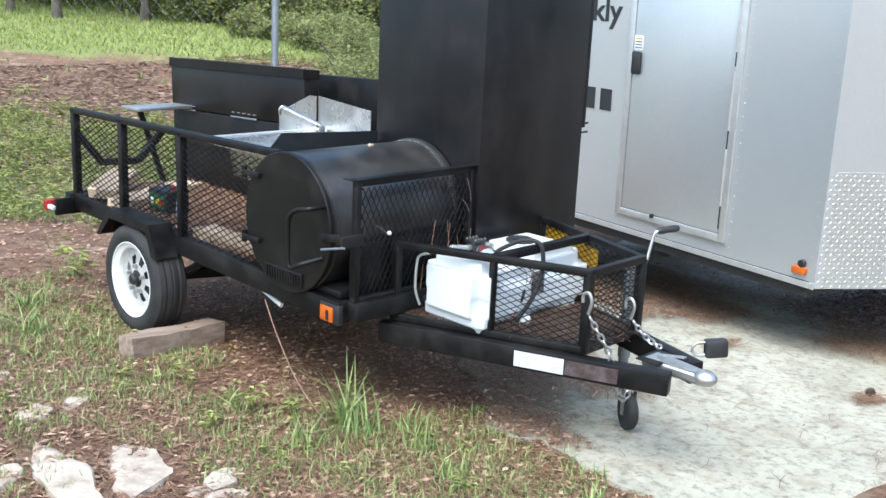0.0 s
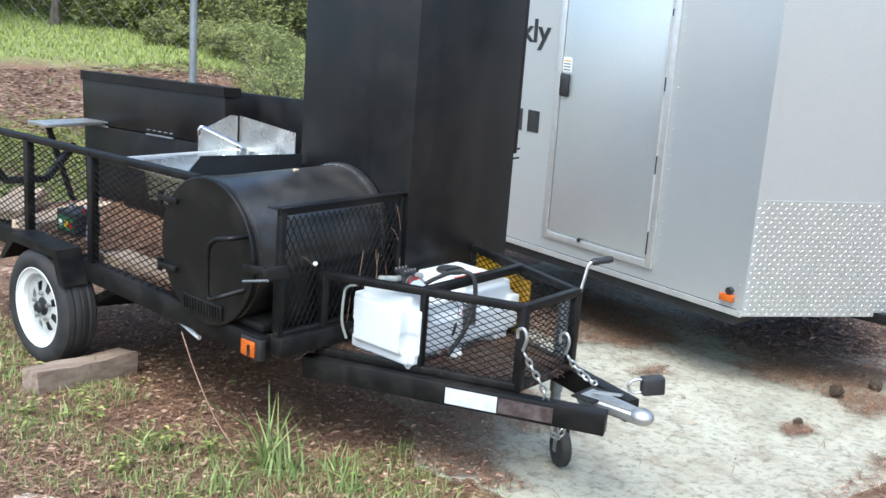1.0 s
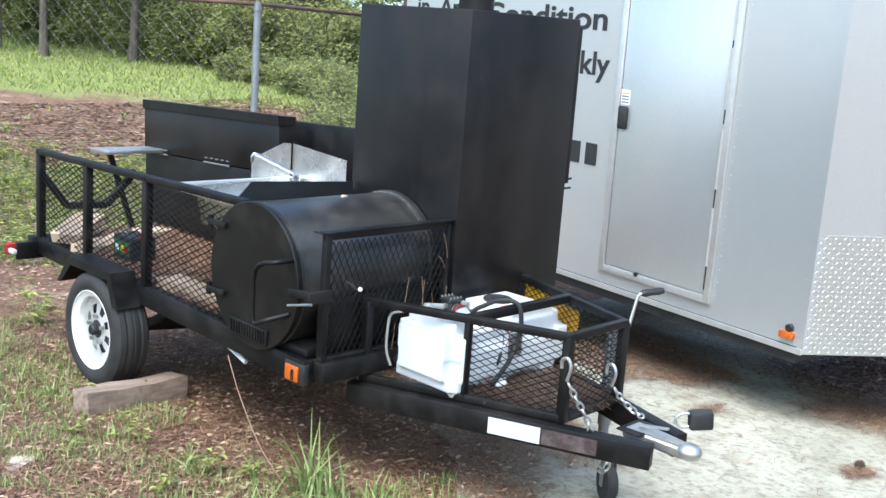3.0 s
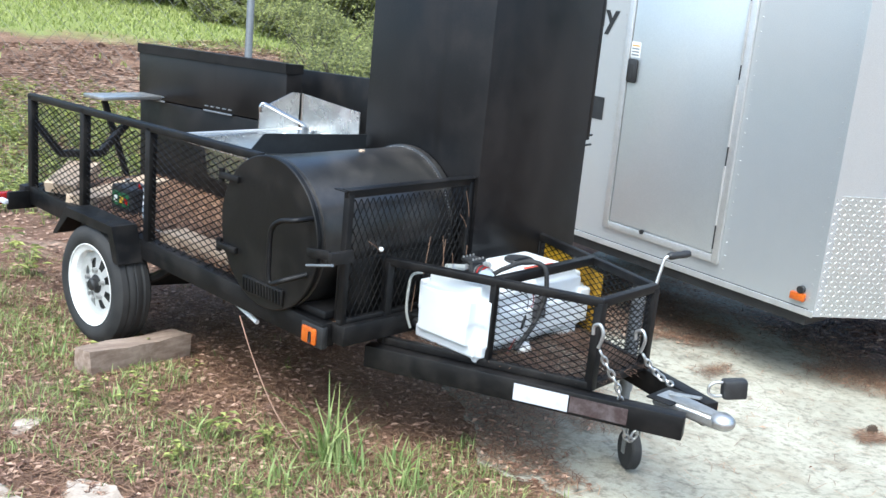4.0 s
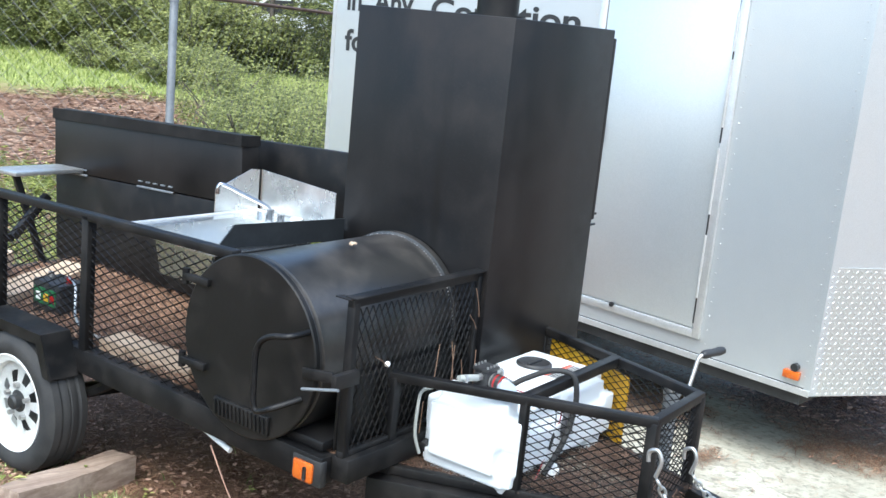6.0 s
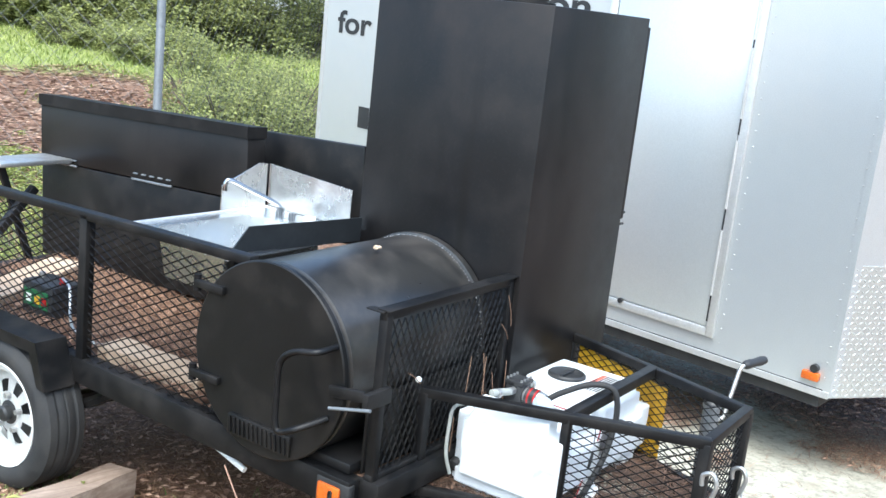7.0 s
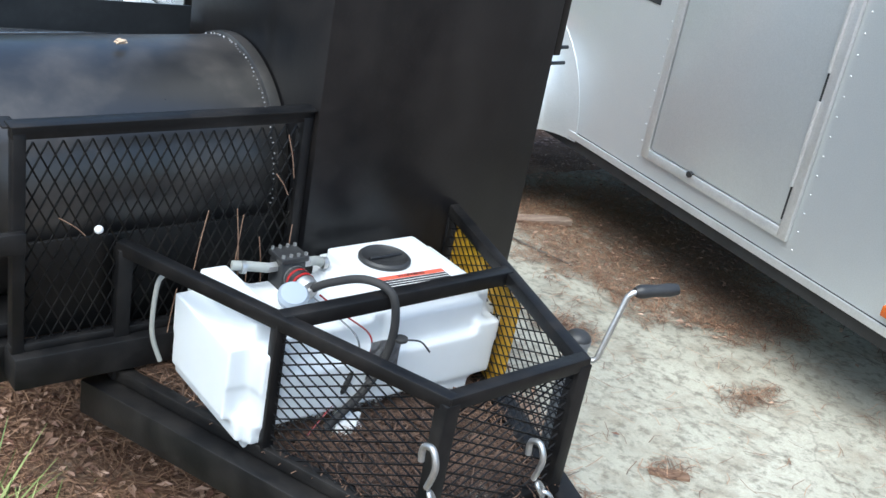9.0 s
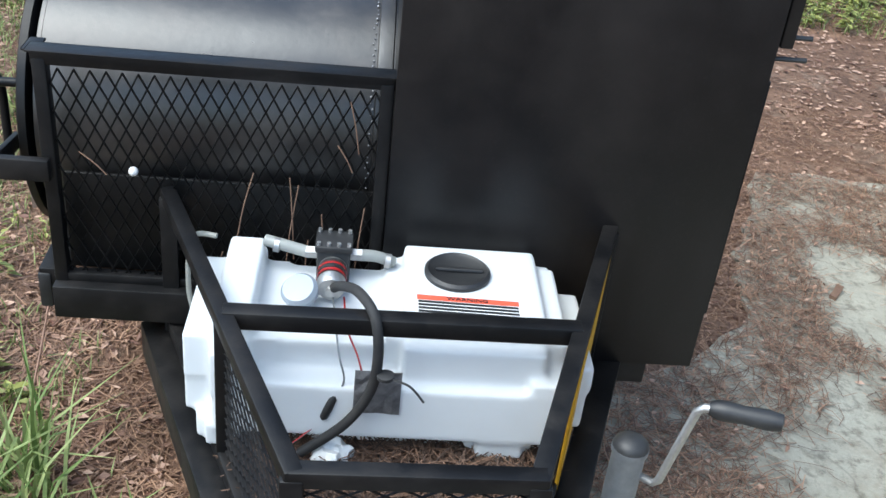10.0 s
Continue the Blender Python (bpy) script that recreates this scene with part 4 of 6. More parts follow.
def tank_parts():
    bm = bmesh.new()
    for lo, hi, r in (((-0.372, -0.374, 0.474), (0.352, -0.020, 0.700), 0.055), ((-0.372, -0.374, 0.56), (-0.205, -0.020, 0.752), 0.050), ((-0.024, -0.350, 0.56), (0.295, -0.022, 0.747), 0.032),
                      ((0.18, -0.372, 0.56), (0.358, -0.020, 0.724), 0.055), ((-0.35, -0.366, 0.468), (-0.27, -0.028, 0.56), 0.02), ((0.135, -0.366, 0.468), (0.262, -0.028, 0.56), 0.02)):
        c, d = (Vector(lo) + Vector(hi)) / 2, Vector(hi) - Vector(lo)
        one = bmesh.new()
        bmesh.ops.create_cube(one, size=1.0, matrix=Matrix.Translation(c) @ Matrix.Diagonal((*d, 1)))
        bmesh.ops.bevel(one, geom=one.edges[:], offset=r, segments=4, affect="EDGES")
        me = bpy.data.meshes.new("block")
        one.to_mesh(me)
        one.free()
        bm.from_mesh(me)
        bpy.data.meshes.remove(me)
    body = part("tank_body", bm, M_POLY, tank, "", 180)
    fuse = body.modifiers.new("fuse", "REMESH")
    fuse.mode, fuse.voxel_size, fuse.use_smooth_shade = "VOXEL", 0.006, True
    soft = body.modifiers.new("soften", "SMOOTH")
    soft.factor, soft.iterations = 0.5, 9
    bm = bmesh.new()
    lathe(bm, (0.107, -0.151, 0.742), (0, 0, 1), [(0.062, 0.0), (0.062, 0.012), (0.056, 0.017), (0.05, 0.012), (0.0, 0.010)], 36)
    cap = part("filler_cap", bm, M_DARK, tank, "black screw cap", 40)
    bm = bmesh.new()
    bar(bm, (0.065, -0.151, 0.756), (0.155, -0.151, 0.756), 0.01, 0.008)
    part("cap_grip", bm, M_DARK, cap)
    bm = bmesh.new()
    prism(bm, [(0.03, -0.246, 0.7495), (0.215, -0.246, 0.7455), (0.215, -0.231, 0.7455), (0.03, -0.231, 0.7495)], (0, 0, 0.0015))
    strip = part("warning_label", bm, M_LABELRED, tank, "red warning strip")
    words("WARNING", Vector((0.083, -0.2435, 0.7492)), Vector((1, 0, -0.022)), Vector((0, 1, 0)), 0.0095, 0.075, M_LETTER, strip)
    bm = bmesh.new()
    prism(bm, [(0.03, -0.31, 0.7495), (0.215, -0.31, 0.7455), (0.215, -0.2465, 0.7455), (0.03, -0.2465, 0.7495)], (0, 0, 0.0012))
    plate = part("text_label", bm, M_WHITE, tank, "white label with rows of small print")
    for k in range(6):
        y = -0.2485 - k * 0.0098
        bm = bmesh.new()
        prism(bm, [(0.032, y - 0.0066, 0.7508), (0.213, y - 0.0066, 0.7468), (0.213, y, 0.7468), (0.032, y, 0.7508)], (0, 0, 0.0006))
        part("label_bar", bm, M_LETTER, plate)
    # pump, motor, fittings
    bm = bmesh.new()
    box(bm, (-0.156, -0.135, 0.692), (-0.094, -0.078, 0.765), 0.006)
    box(bm, (-0.160, -0.139, 0.765), (-0.090, -0.074, 0.779), 0.004)
    pump = part("pump", bm, M_DARK, tank, "black diaphragm pump", 30)
    for k in range(8):
        bm = bmesh.new()
        x, y = -0.153 + (k % 4) * 0.0187, -0.131 if k < 4 else -0.082
        rod(bm, (x, y, 0.778), (x, y, 0.7855), 0.0042, 6)
        part("bolt", bm, M_ZINC, pump)
    for x0, x1 in ((-0.178, -0.156), (-0.094, -0.072)):
        bm = bmesh.new()
        rod(bm, (x0, -0.108, 0.748), (x1, -0.108, 0.748), 0.0125, 6)
        part("fitting", bm, M_ZINC, pump, "metal hose nut", 25)
    bm = bmesh.new()
    lathe(bm, (-0.125, -0.135, 0.735), (0, -1, -0.06), [(0.024, 0.0), (0.0265, 0.004), (0.0265, 0.062), (0.023, 0.07), (0.01, 0.072), (0.01, 0.08), (0, 0.08)], 24)
    motor = part("motor", bm, M_ZINC, tank, "silver pump motor", 40)
    bm = bmesh.new()
    rod(bm, (-0.125, -0.143, 0.7345), (-0.125, -0.182, 0.732), 0.0272, 24)
    part("motor_band", bm, M_DARK, motor, "black printed band", 40)
    for k in range(3):
        bm = bmesh.new()
        y = -0.152 - k * 0.0105
        rod(bm, (-0.125, y, 0.734), (-0.125, y - 0.006, 0.7335), 0.0277, 24)
        part("motor_stripe", bm, M_RED if k != 1 else M_DARK, motor, "", 40)
    bm = bmesh.new()
    lathe(bm, (-0.178, -0.225, 0.735), (-0.25, -0.5, 1), [(0.007, -0.03), (0.012, -0.012), (0.032, -0.005), (0.034, 0.010), (0.028, 0.019), (0.0, 0.021)], 28)
    gauge = part("pressure_gauge", bm, M_GAUGE, tank, "round clear-faced gauge", 40)
    bm = bmesh.new()
    rod(bm, (-0.176, -0.20, 0.712), (-0.135, -0.19, 0.722), 0.008, 10)
    part("gauge_stem", bm, M_ZINC, gauge, "", 40)
    for pts in ([(-0.255, -0.09, 0.757), (-0.225, -0.098, 0.755), (-0.175, -0.108, 0.748)], [(-0.076, -0.108, 0.748), (-0.045, -0.10, 0.742), (-0.012, -0.09, 0.725)]):
        bm = bmesh.new()
        pipe(bm, curve_pts(pts, 6), 0.0115, 10)
        part("pump_hose", bm, M_TUBE, tank, "grey-white hose", 60)
    for x in (-0.232, -0.022):
        bm = bmesh.new()
        lathe(bm, (x, -0.098, 0.753 if x < -0.1 else 0.732), (1, -0.1, -0.1), [(0.012, -0.006), (0.0145, -0.005), (0.0145, 0.005), (0.012, 0.006)], 14)
        part("hose_clamp", bm, M_ZINC, tank, "", 40)
    bm = bmesh.new()
    pipe(bm, curve_pts([(-0.120, -0.205, 0.735), (-0.105, -0.245, 0.768), (-0.075, -0.325, 0.812), (-0.046, -0.385, 0.806), (-0.036, -0.402, 0.74), (-0.045, -0.40, 0.66), (-0.085, -0.395, 0.58), (-0.16, -0.385, 0.50)], 8), 0.0092, 12)
    hose = part("hose", bm, M_RUBBER, tank, "black rubber hose", 60)
    bm = bmesh.new()
    lathe(bm, (-0.021, -0.412, 0.705), (0.05, 0, -1), [(0.0125, -0.004), (0.015, -0.003), (0.015, 0.003), (0.0125, 0.004)], 14)
    pipe(bm, curve_pts([(-0.01, -0.42, 0.705), (0.02, -0.43, 0.70), (0.045, -0.435, 0.672)], 5), 0.0022, 5)
    part("zip_tie", bm, M_DARK, hose, "", 40)
    bm = bmesh.new()
    pipe(bm, curve_pts([(-0.35, -0.06, 0.74), (-0.39, -0.05, 0.735), (-0.405, -0.05, 0.70), (-0.408, -0.05, 0.60), (-0.39, -0.06, 0.53)], 6), 0.0055, 8)
    part("sight_tube", bm, M_TUBE, tank, "clear side tube", 60)
    for off, mat, nm in ((0.0, M_GALV, "grey wire"), (0.02, M_RED, "red wire")):
        bm = bmesh.new()
        pipe(bm, curve_pts([(-0.12 + off, -0.21, 0.72), (-0.11 + off, -0.30, 0.715), (-0.10 + off * 1.6, -0.362, 0.70), (-0.09 + off * 1.4, -0.368, 0.655), (-0.105 + off * 0.2, -0.368, 0.615), (-0.125, -0.37, 0.565), (-0.20, -0.38, 0.49)], 6), 0.0019, 6)
        part("wire", bm, mat, tank, nm, 60)
    bm = bmesh.new()
    lathe(bm, (-0.122, -0.372, 0.575), (0.35, 0, 1), [(0.003, -0.006), (0.0075, 0.0), (0.0085, 0.02), (0.0075, 0.045), (0.003, 0.052)], 12)
    part("fuse_holder", bm, M_DARK, tank, "black inline fuse holder", 40)
    bm = bmesh.new()
    lathe(bm, (-0.33, -0.04, 0.535), (-1, 0, -0.4), [(0.02, -0.01), (0.02, 0.012), (0.012, 0.016), (0, 0.016)], 16)
    part("drain_plug", bm, M_DARK, tank, "", 40)
    bm = bmesh.new()
    grid = [[bm.verts.new((-0.072 + 0.0135 * i, -0.378 - 0.008 * abs(noise.noise((i * 0.7, j * 0.7, 3))), 0.595 + 0.0155 * j + 0.003 * noise.noise((i, j, 8)))) for i in range(7)] for j in range(7)]
    for a, c in zip(grid, grid[1:]):
        for i in range(6):
            bm.faces.new((a[i], a[i + 1], c[i + 1], c[i]))
    bmesh.ops.solidify(bm, geom=bm.faces[:], thickness=0.001)
    part("faded_label", bm, M_FOIL, tank, "grey crumpled foil label")


tank_parts()


def yellow_panel():
    bm = bmesh.new()
    p, q, n = Vector((0.400, -0.030, 0)), Vector((0.281, -0.42, 0)), Vector((0.955, -0.296, 0))
    prism(bm, [at_z(p, 0.490), at_z(q, 0.490), at_z(q, 0.752), at_z(p, 0.778)], n * 0.007)
    bmesh.ops.bevel(bm, geom=bm.edges[:], offset=0.004, segments=2, affect="EDGES")
    ob = part("warning_board", bm, M_YELLOW, None, "", 30)
    ob.matrix_world = TRAILER
    tagged(ob, "yellow plastic board standing against the cage mesh", "board")
    d = (q - p).normalized()
    bm = bmesh.new()
    a = q - d * 0.10 - n * 0.0016
    prism(bm, [at_z(a, 0.62), at_z(a + d * 0.028, 0.62), at_z(a + d * 0.028, 0.68), at_z(a, 0.68)], n * 0.0015)
    part("paper_label", bm, M_WHITE, ob, "small white label")


yellow_panel()


def padlock():
    ob = thing("padlock", "dark rubber-cased padlock on the coupler", "padlock", TRAILER)
    m = Matrix.Translation((0.085, -1.09, 0.548)) @ Matrix.Rotation(radians(-41), 4, "Z") @ Matrix.Rotation(radians(-5), 4, "Y")
    bm = bmesh.new()
    box(bm, (0.0, -0.024, -0.034), (0.086, 0.024, 0.036), 0.011, m)
    part("lock_body", bm, M_DARK, ob, "", 40)
    bm = bmesh.new()
    pipe(bm, [m @ Vector(p) for p in curve_pts([(0.01, 0, 0.024), (-0.025, 0, 0.026), (-0.045, 0, 0.012), (-0.045, 0, -0.012), (-0.025, 0, -0.024), (0.01, 0, -0.022)], 5)], 0.0055, 8)
    part("shackle", bm, M_ZINC, ob, "", 60)


padlock()

# ---- cargo trailer ----
CARGO = pose(2.248, -0.252, 0.375, 4.372, -3.457, -2.187)
cargo = thing("cargo_trailer", "silver enclosed cargo trailer with a V nose and black sign lettering", "cargo trailer", CARGO)
CW, CL, CH = 1.85, 3.78, 2.085


def cpart(name, bm, mat, label="", parent=None, smooth=None):
    return part(name, bm, mat, parent or cargo, label, smooth)


def cargo_parts():
    nose = (0.925, -0.56)
    outline = [(0, 0), nose, (CW, 0), (CW, CL), (0, CL)]
    bm = bmesh.new()
    prism(bm, [(x, y, 0.0) for x, y in outline], (0, 0, CH))
    cpart("body", bm, M_ALU, "silver sheet-metal box")
    grown = [(-0.012, -0.005), (0.925, -0.578), (CW + 0.012, -0.005), (CW + 0.012, CL + 0.01), (-0.012, CL + 0.01)]
    bm = bmesh.new()
    prism(bm, [(x, y, CH + 0.002) for x, y in grown], (0, 0, 0.065))
    cpart("roof_trim", bm, M_WHITE, "white roof edge trim")
    bm = bmesh.new()
    prism(bm, [(x * 0.94 + 0.05, y * 0.97 + 0.04, CH + 0.067) for x, y in outline], (0, 0, 0.03))
    cpart("roof", bm, M_WHITE)
    bm = bmesh.new()
    box(bm, (0.45, 1.6, CH + 0.09), (0.9, 2.05, CH + 0.16), 0.02)
    cpart("roof_vent", bm, M_WHITE, "", None, 30)
    bm = bmesh.new()
    box(bm, (-0.010, 0.0, -0.038), (-0.001, CL, -0.004), 0.002)
    cpart("bottom_trim", bm, M_TRIM)
    bm = bmesh.new()
    prism(bm, [(-0.006, 0.03, -0.03), (-0.006, -0.004, -0.03), (0.028, -0.024, -0.03), (0.03, -0.018, -0.03), (-0.001, 0.0, -0.03), (-0.001, 0.03, -0.03)], (0, 0, CH + 0.025))
    cpart("corner_trim", bm, M_ALU, "aluminium corner trim")
    bm = bmesh.new()
    box(bm, (-0.004, CL - 0.035, -0.03), (-0.0005, CL + 0.002, CH - 0.002), 0.001)
    cpart("corner_trim", bm, M_TRIM, "aluminium corner trim")
    bm = bmesh.new()
    box(bm, (0.02, 0.05, -0.10), (CW - 0.02, CL - 0.02, -0.03))
    cpart("chassis", bm, M_DARK, "dark steel underframe")
    # tread plate on the nose
    for a, b in (((0, 0), nose), (nose, (CW, 0))):
        d = Vector((b[0] - a[0], b[1] - a[1], 0))
        n = Vector((d.y, -d.x, 0)).normalized()
        if n.y > 0:
            n *= -1
        bm = bmesh.new()
        p, q = Vector((*a, -0.03)) + n * 0.002, Vector((*b, -0.03)) + n * 0.002
        prism(bm, [p, q, q + Vector((0, 0, 0.655)), p + Vector((0, 0, 0.655))], n * 0.004)
        plate = cpart("tread_plate", bm, M_TREAD, "diamond tread stone guard")
        if a == (0, 0):
            vs, fs = [], []
            u = d.normalized()
            for i in range(int(d.length / 0.026)):
                for j in range(25):
                    c = p + n * 0.0045 + u * (0.013 + i * 0.026) + Vector((0, 0, 0.013 + j * 0.026))
                    s, t2 = (u + Vector((0, 0, 1.0 if (i + j) % 2 else -1.0))).normalized(), (u - Vector((0, 0, 1.0 if (i + j) % 2 else -1.0))).normalized()
                    k = len(vs)
                    vs.extend((c + s * 0.012, c + t2 * 0.0034, c - s * 0.012, c - t2 * 0.0034, c + n * 0.0021))
                    fs.extend(((k, k + 1, k + 4), (k + 1, k + 2, k + 4), (k + 2, k + 3, k + 4), (k + 3, k, k + 4)))
            me = bpy.data.meshes.new("tread_pattern")
            me.from_pydata([tuple(v) for v in vs], [], fs)
            me.materials.append(M_TREAD)
            ob = new("tread_pattern", me)
            ob.parent = plate
            tagged(ob, kind="stuff")
    # door
    u0, u1, w0, w1 = 0.626, 1.509, 0.082, 1.895
    bm = bmesh.new()
    fw = 0.045
    box(bm, (-0.022, u0, w0), (-0.002, u0 + fw, w1), 0.003)
    box(bm, (-0.022, u1 - fw, w0), (-0.002, u1, w1), 0.003)
    box(bm, (-0.0215, u0 + fw, w1 - fw), (-0.002, u1 - fw, w1), 0.003)
    box(bm, (-0.0215, u0 + fw, w0), (-0.002, u1 - fw, w0 + fw), 0.003)
    cpart("door_frame", bm, M_TRIM, "aluminium door frame", None, 30)
    bm = bmesh.new()
    box(bm, (-0.016, u0 + fw + 0.006, w0 + fw + 0.006), (-0.002, u1 - fw - 0.006, w1 - fw - 0.006), 0.003)
    dr = cpart("door", bm, M_ALU, "flush silver side door", None, 30)
    bm = bmesh.new()
    box(bm, (-0.05, u0 - 0.03, w1 + 0.012), (-0.002, u1 + 0.03, w1 + 0.03), 0.004)
    cpart("rain_gutter", bm, M_WHITE, "white drip cap", None, 30)
    bm = bmesh.new()
    box(bm, (-0.034, u1 - 0.122, 0.995), (-0.016, u1 - 0.046, 1.135), 0.012)
    lt = cpart("latch", bm, M_DARK, "black paddle latch", dr, 30)
    bm = bmesh.new()
    box(bm, (-0.036, u1 - 0.095, 1.015), (-0.031, u1 - 0.07, 1.105), 0.002)
    part("paddle", bm, M_RUBBER, lt)
    bm = bmesh.new()
    box(bm, (-0.0175, u1 - 0.12, 1.145), (-0.0155, u1 - 0.05, 1.235))
    stk = cpart("notice_sticker", bm, M_WHITE, "small white notice", dr)
    for k in range(4):
        bm = bmesh.new()
        box(bm, (-0.0185, u1 - 0.113, 1.155 + k * 0.018), (-0.0174, u1 - 0.057, 1.163 + k * 0.018))
        part("text_bar", bm, M_YELLOW if k == 3 else M_GALV, stk)
    for w in (0.30, 0.75, 1.2, 1.58):
        bm = bmesh.new()
        rod(bm, (-0.026, u0 + 0.045, w), (-0.026, u0 + 0.045, w + 0.34 if w < 1.5 else w + 0.2), 0.007, 8)
        part("hinge", bm, M_TRIM, dr, "", 40)
    for lo, hi in ((0.16, 0.42), (0.52, 1.02), (1.12, 1.62)):
        bm = bmesh.new()
        box(bm, (-0.0235, u0 + fw - 0.004, lo), (-0.0165, u0 + fw + 0.005, hi), 0.001)
        part("door_gasket", bm, M_DARK, dr, "dark rubber gasket")
    bm = bmesh.new()
    rod(bm, (-0.03, 1.19, 0.125), (-0.012, 1.19, 0.125), 0.014, 12)
    part("door_stop", bm, M_DARK, dr)
    # rivets down the seams
    for u in (0.035, u0 - 0.03, u1 + 0.035):
        for k in range(26):
            bm = bmesh.new()
            bmesh.ops.create_icosphere(bm, subdivisions=1, radius=0.005, matrix=Matrix.Translation((-0.001, u, 0.06 + k * 0.078)) @ Matrix.Diagonal((0.5, 1, 1, 1)))
            cpart("rivet", bm, M_TRIM)
    # lamps
    for y in (0.17, CL - 0.13):
        bm = bmesh.new()
        box(bm, (-0.03, y - 0.045, CH + 0.018), (-0.013, y + 0.045, CH + 0.05), 0.006)
        cpart("marker_lamp", bm, M_RED if y > 1 else M_AMBER, "red clearance lamp" if y > 1 else "amber clearance lamp", None, 40)
    for k in (0.12, 0.6):
        a = Vector((0, 0, 0)).lerp(Vector((*nose, 0)), k)
        n = Vector((-0.56, -0.95, 0)).normalized()
        bm = bmesh.new()
        m = Matrix.Translation(a + n * 0.03 + Vector((0, 0, CH + 0.034))) @ Matrix.Rotation(math.atan2(-0.56, 0.95), 4, "Z")
        box(bm, (-0.05, -0.01, -0.016), (0.05, 0.01, 0.016), 0.005, m)
        cpart("marker_lamp", bm, M_AMBER, "amber clearance lamp", None, 40)
    bm = bmesh.new()
    box(bm, (-0.03, 0.055, 0.034), (-0.001, 0.141, 0.076), 0.006)
    low = cpart("side_reflector", bm, M_AMBER, "amber side reflector", None, 40)
    bm = bmesh.new()
    rod(bm, (-0.028, 0.085, 0.097), (-0.001, 0.085, 0.097), 0.02, 14)
    part("plug_socket", bm, M_DARK, low)


cargo_parts()


def cargo_wheels():
    for sign, xo in ((-1, -0.10), (1, CW + 0.10)):
        c = 2.62
        g = CARGO @ Vector((xo, c, 0))
        zl = (CARGO.inverted() @ Vector((g.x, g.y, ground_z(g.x, g.y) + 0.004))).z
        wheel("wheel", (xo, c, zl + 0.32), sign, 0.32, 0.20, 0.20, 10, cargo, M_ZINC, "black tyre on a grey steel rim")
        top = -0.05

        def arch(r):
            pts = [(c + r * math.cos(a), top + r * math.sin(a)) for a in np.linspace(math.pi, 0, 29)]
            return pts
        bm = bmesh.new()
        outer = 0.205
        loops = [(0.412, outer - 0.05), (0.412, outer - 0.008), (0.416, outer - 0.002), (0.424, outer), (0.436, outer - 0.004), (0.442, outer - 0.014), (0.446, 0.085), (0.450, 0.078), (0.462, 0.068), (0.50, 0.036), (0.56, 0.012), (0.63, 0.003)]
        loops = [(arch(r), -x if sign < 0 else CW + x) for r, x in loops]
        for (l0, xa), (l1, xb) in zip(loops, loops[1:]):
            for (a, b2), (a2, b3) in zip(zip(l0, l0[1:]), zip(l1, l1[1:])):
                bm.faces.new([bm.verts.new(p) for p in ((xa, *a), (xb, *a2), (xb, *b3), (xa, *b2))])
        bmesh.ops.remove_doubles(bm, verts=bm.verts, dist=1e-4)
        bmesh.ops.recalc_face_normals(bm, faces=bm.faces)
        bmesh.ops.solidify(bm, geom=bm.faces[:], thickness=0.003)
        fn = cpart("fender", bm, M_ALU, "silver moulded wheel fender", None, 60)
        x_out = -outer if sign < 0 else CW + outer
        bm = bmesh.new()
        s = 1 if sign < 0 else -1
        box(bm, (min(x_out, x_out + s * 0.03), c - 0.18, top + 0.437), (max(x_out, x_out + s * 0.03), c - 0.09, top + 0.475), 0.008, Matrix.Translation((0, c - 0.13, top + 0.44)) @ Matrix.Rotation(radians(16), 4, "X") @ Matrix.Translation((0, -(c - 0.13), -(top + 0.44))))
        part("fender_lamp", bm, M_AMBER, fn, "amber fender lamp", 40)
    # tongue of the cargo trailer with its coupler and jack
    bm = bmesh.new()
    bar(bm, (0.66, -0.2, -0.035), (0.91, -1.45, -0.035), 0.05, 0.06)
    cpart("tongue_beam", bm, M_BLACK, "", None, 30)
    bm = bmesh.new()
    bar(bm, (1.20, -0.2, -0.035), (0.95, -1.45, -0.035), 0.05, 0.06)
    cpart("tongue_beam", bm, M_BLACK, "", None, 30)
    g = CARGO @ Vector((0.93, -1.3, 0))
    zl = (CARGO.inverted() @ Vector((g.x, g.y, ground_z(g.x, g.y) + 0.016))).z
    bm = bmesh.new()
    rod(bm, (0.93, -1.3, zl), (0.93, -1.3, 0.25), 0.03, 16)
    rod(bm, (0.93, -1.3, zl), (0.93, -1.3, zl + 0.02), 0.07, 16)
    cpart("jack", bm, M_ZINC, "", None, 30)


cargo_wheels()


def lettering(text, u_right, w, height, u_left, bold=0.0042):
    """Black vinyl words on the cargo trailer's side, reading towards the nose."""
    cu = bpy.data.curves.new("letters", "FONT")
    cu.body, cu.size, cu.extrude, cu.offset = text, height / 0.69, 0.0006, bold
    tmp = new("letters", cu)
    bpy.context.view_layer.update()
    me = bpy.data.meshes.new_from_object(tmp.evaluated_get(bpy.context.evaluated_depsgraph_get()))
    bpy.data.objects.remove(tmp)
    xs = [v.co.x for v in me.vertices]
    lo, hi = min(xs), max(xs)
    stretch = (u_left - u_right) / (hi - lo)
    for v in me.vertices:
        v.co = Vector((-0.0025 - v.co.z, u_right + (hi - v.co.x) * stretch, w + v.co.y + 0.012 * (3.64 - u_right - (hi - v.co.x) * stretch)))
    me.materials.clear()
    me.materials.append(M_LETTER)
    ob = new("sign_lettering", me)
    ob.parent = cargo
    ob["label"] = "black vinyl words"
    return ob


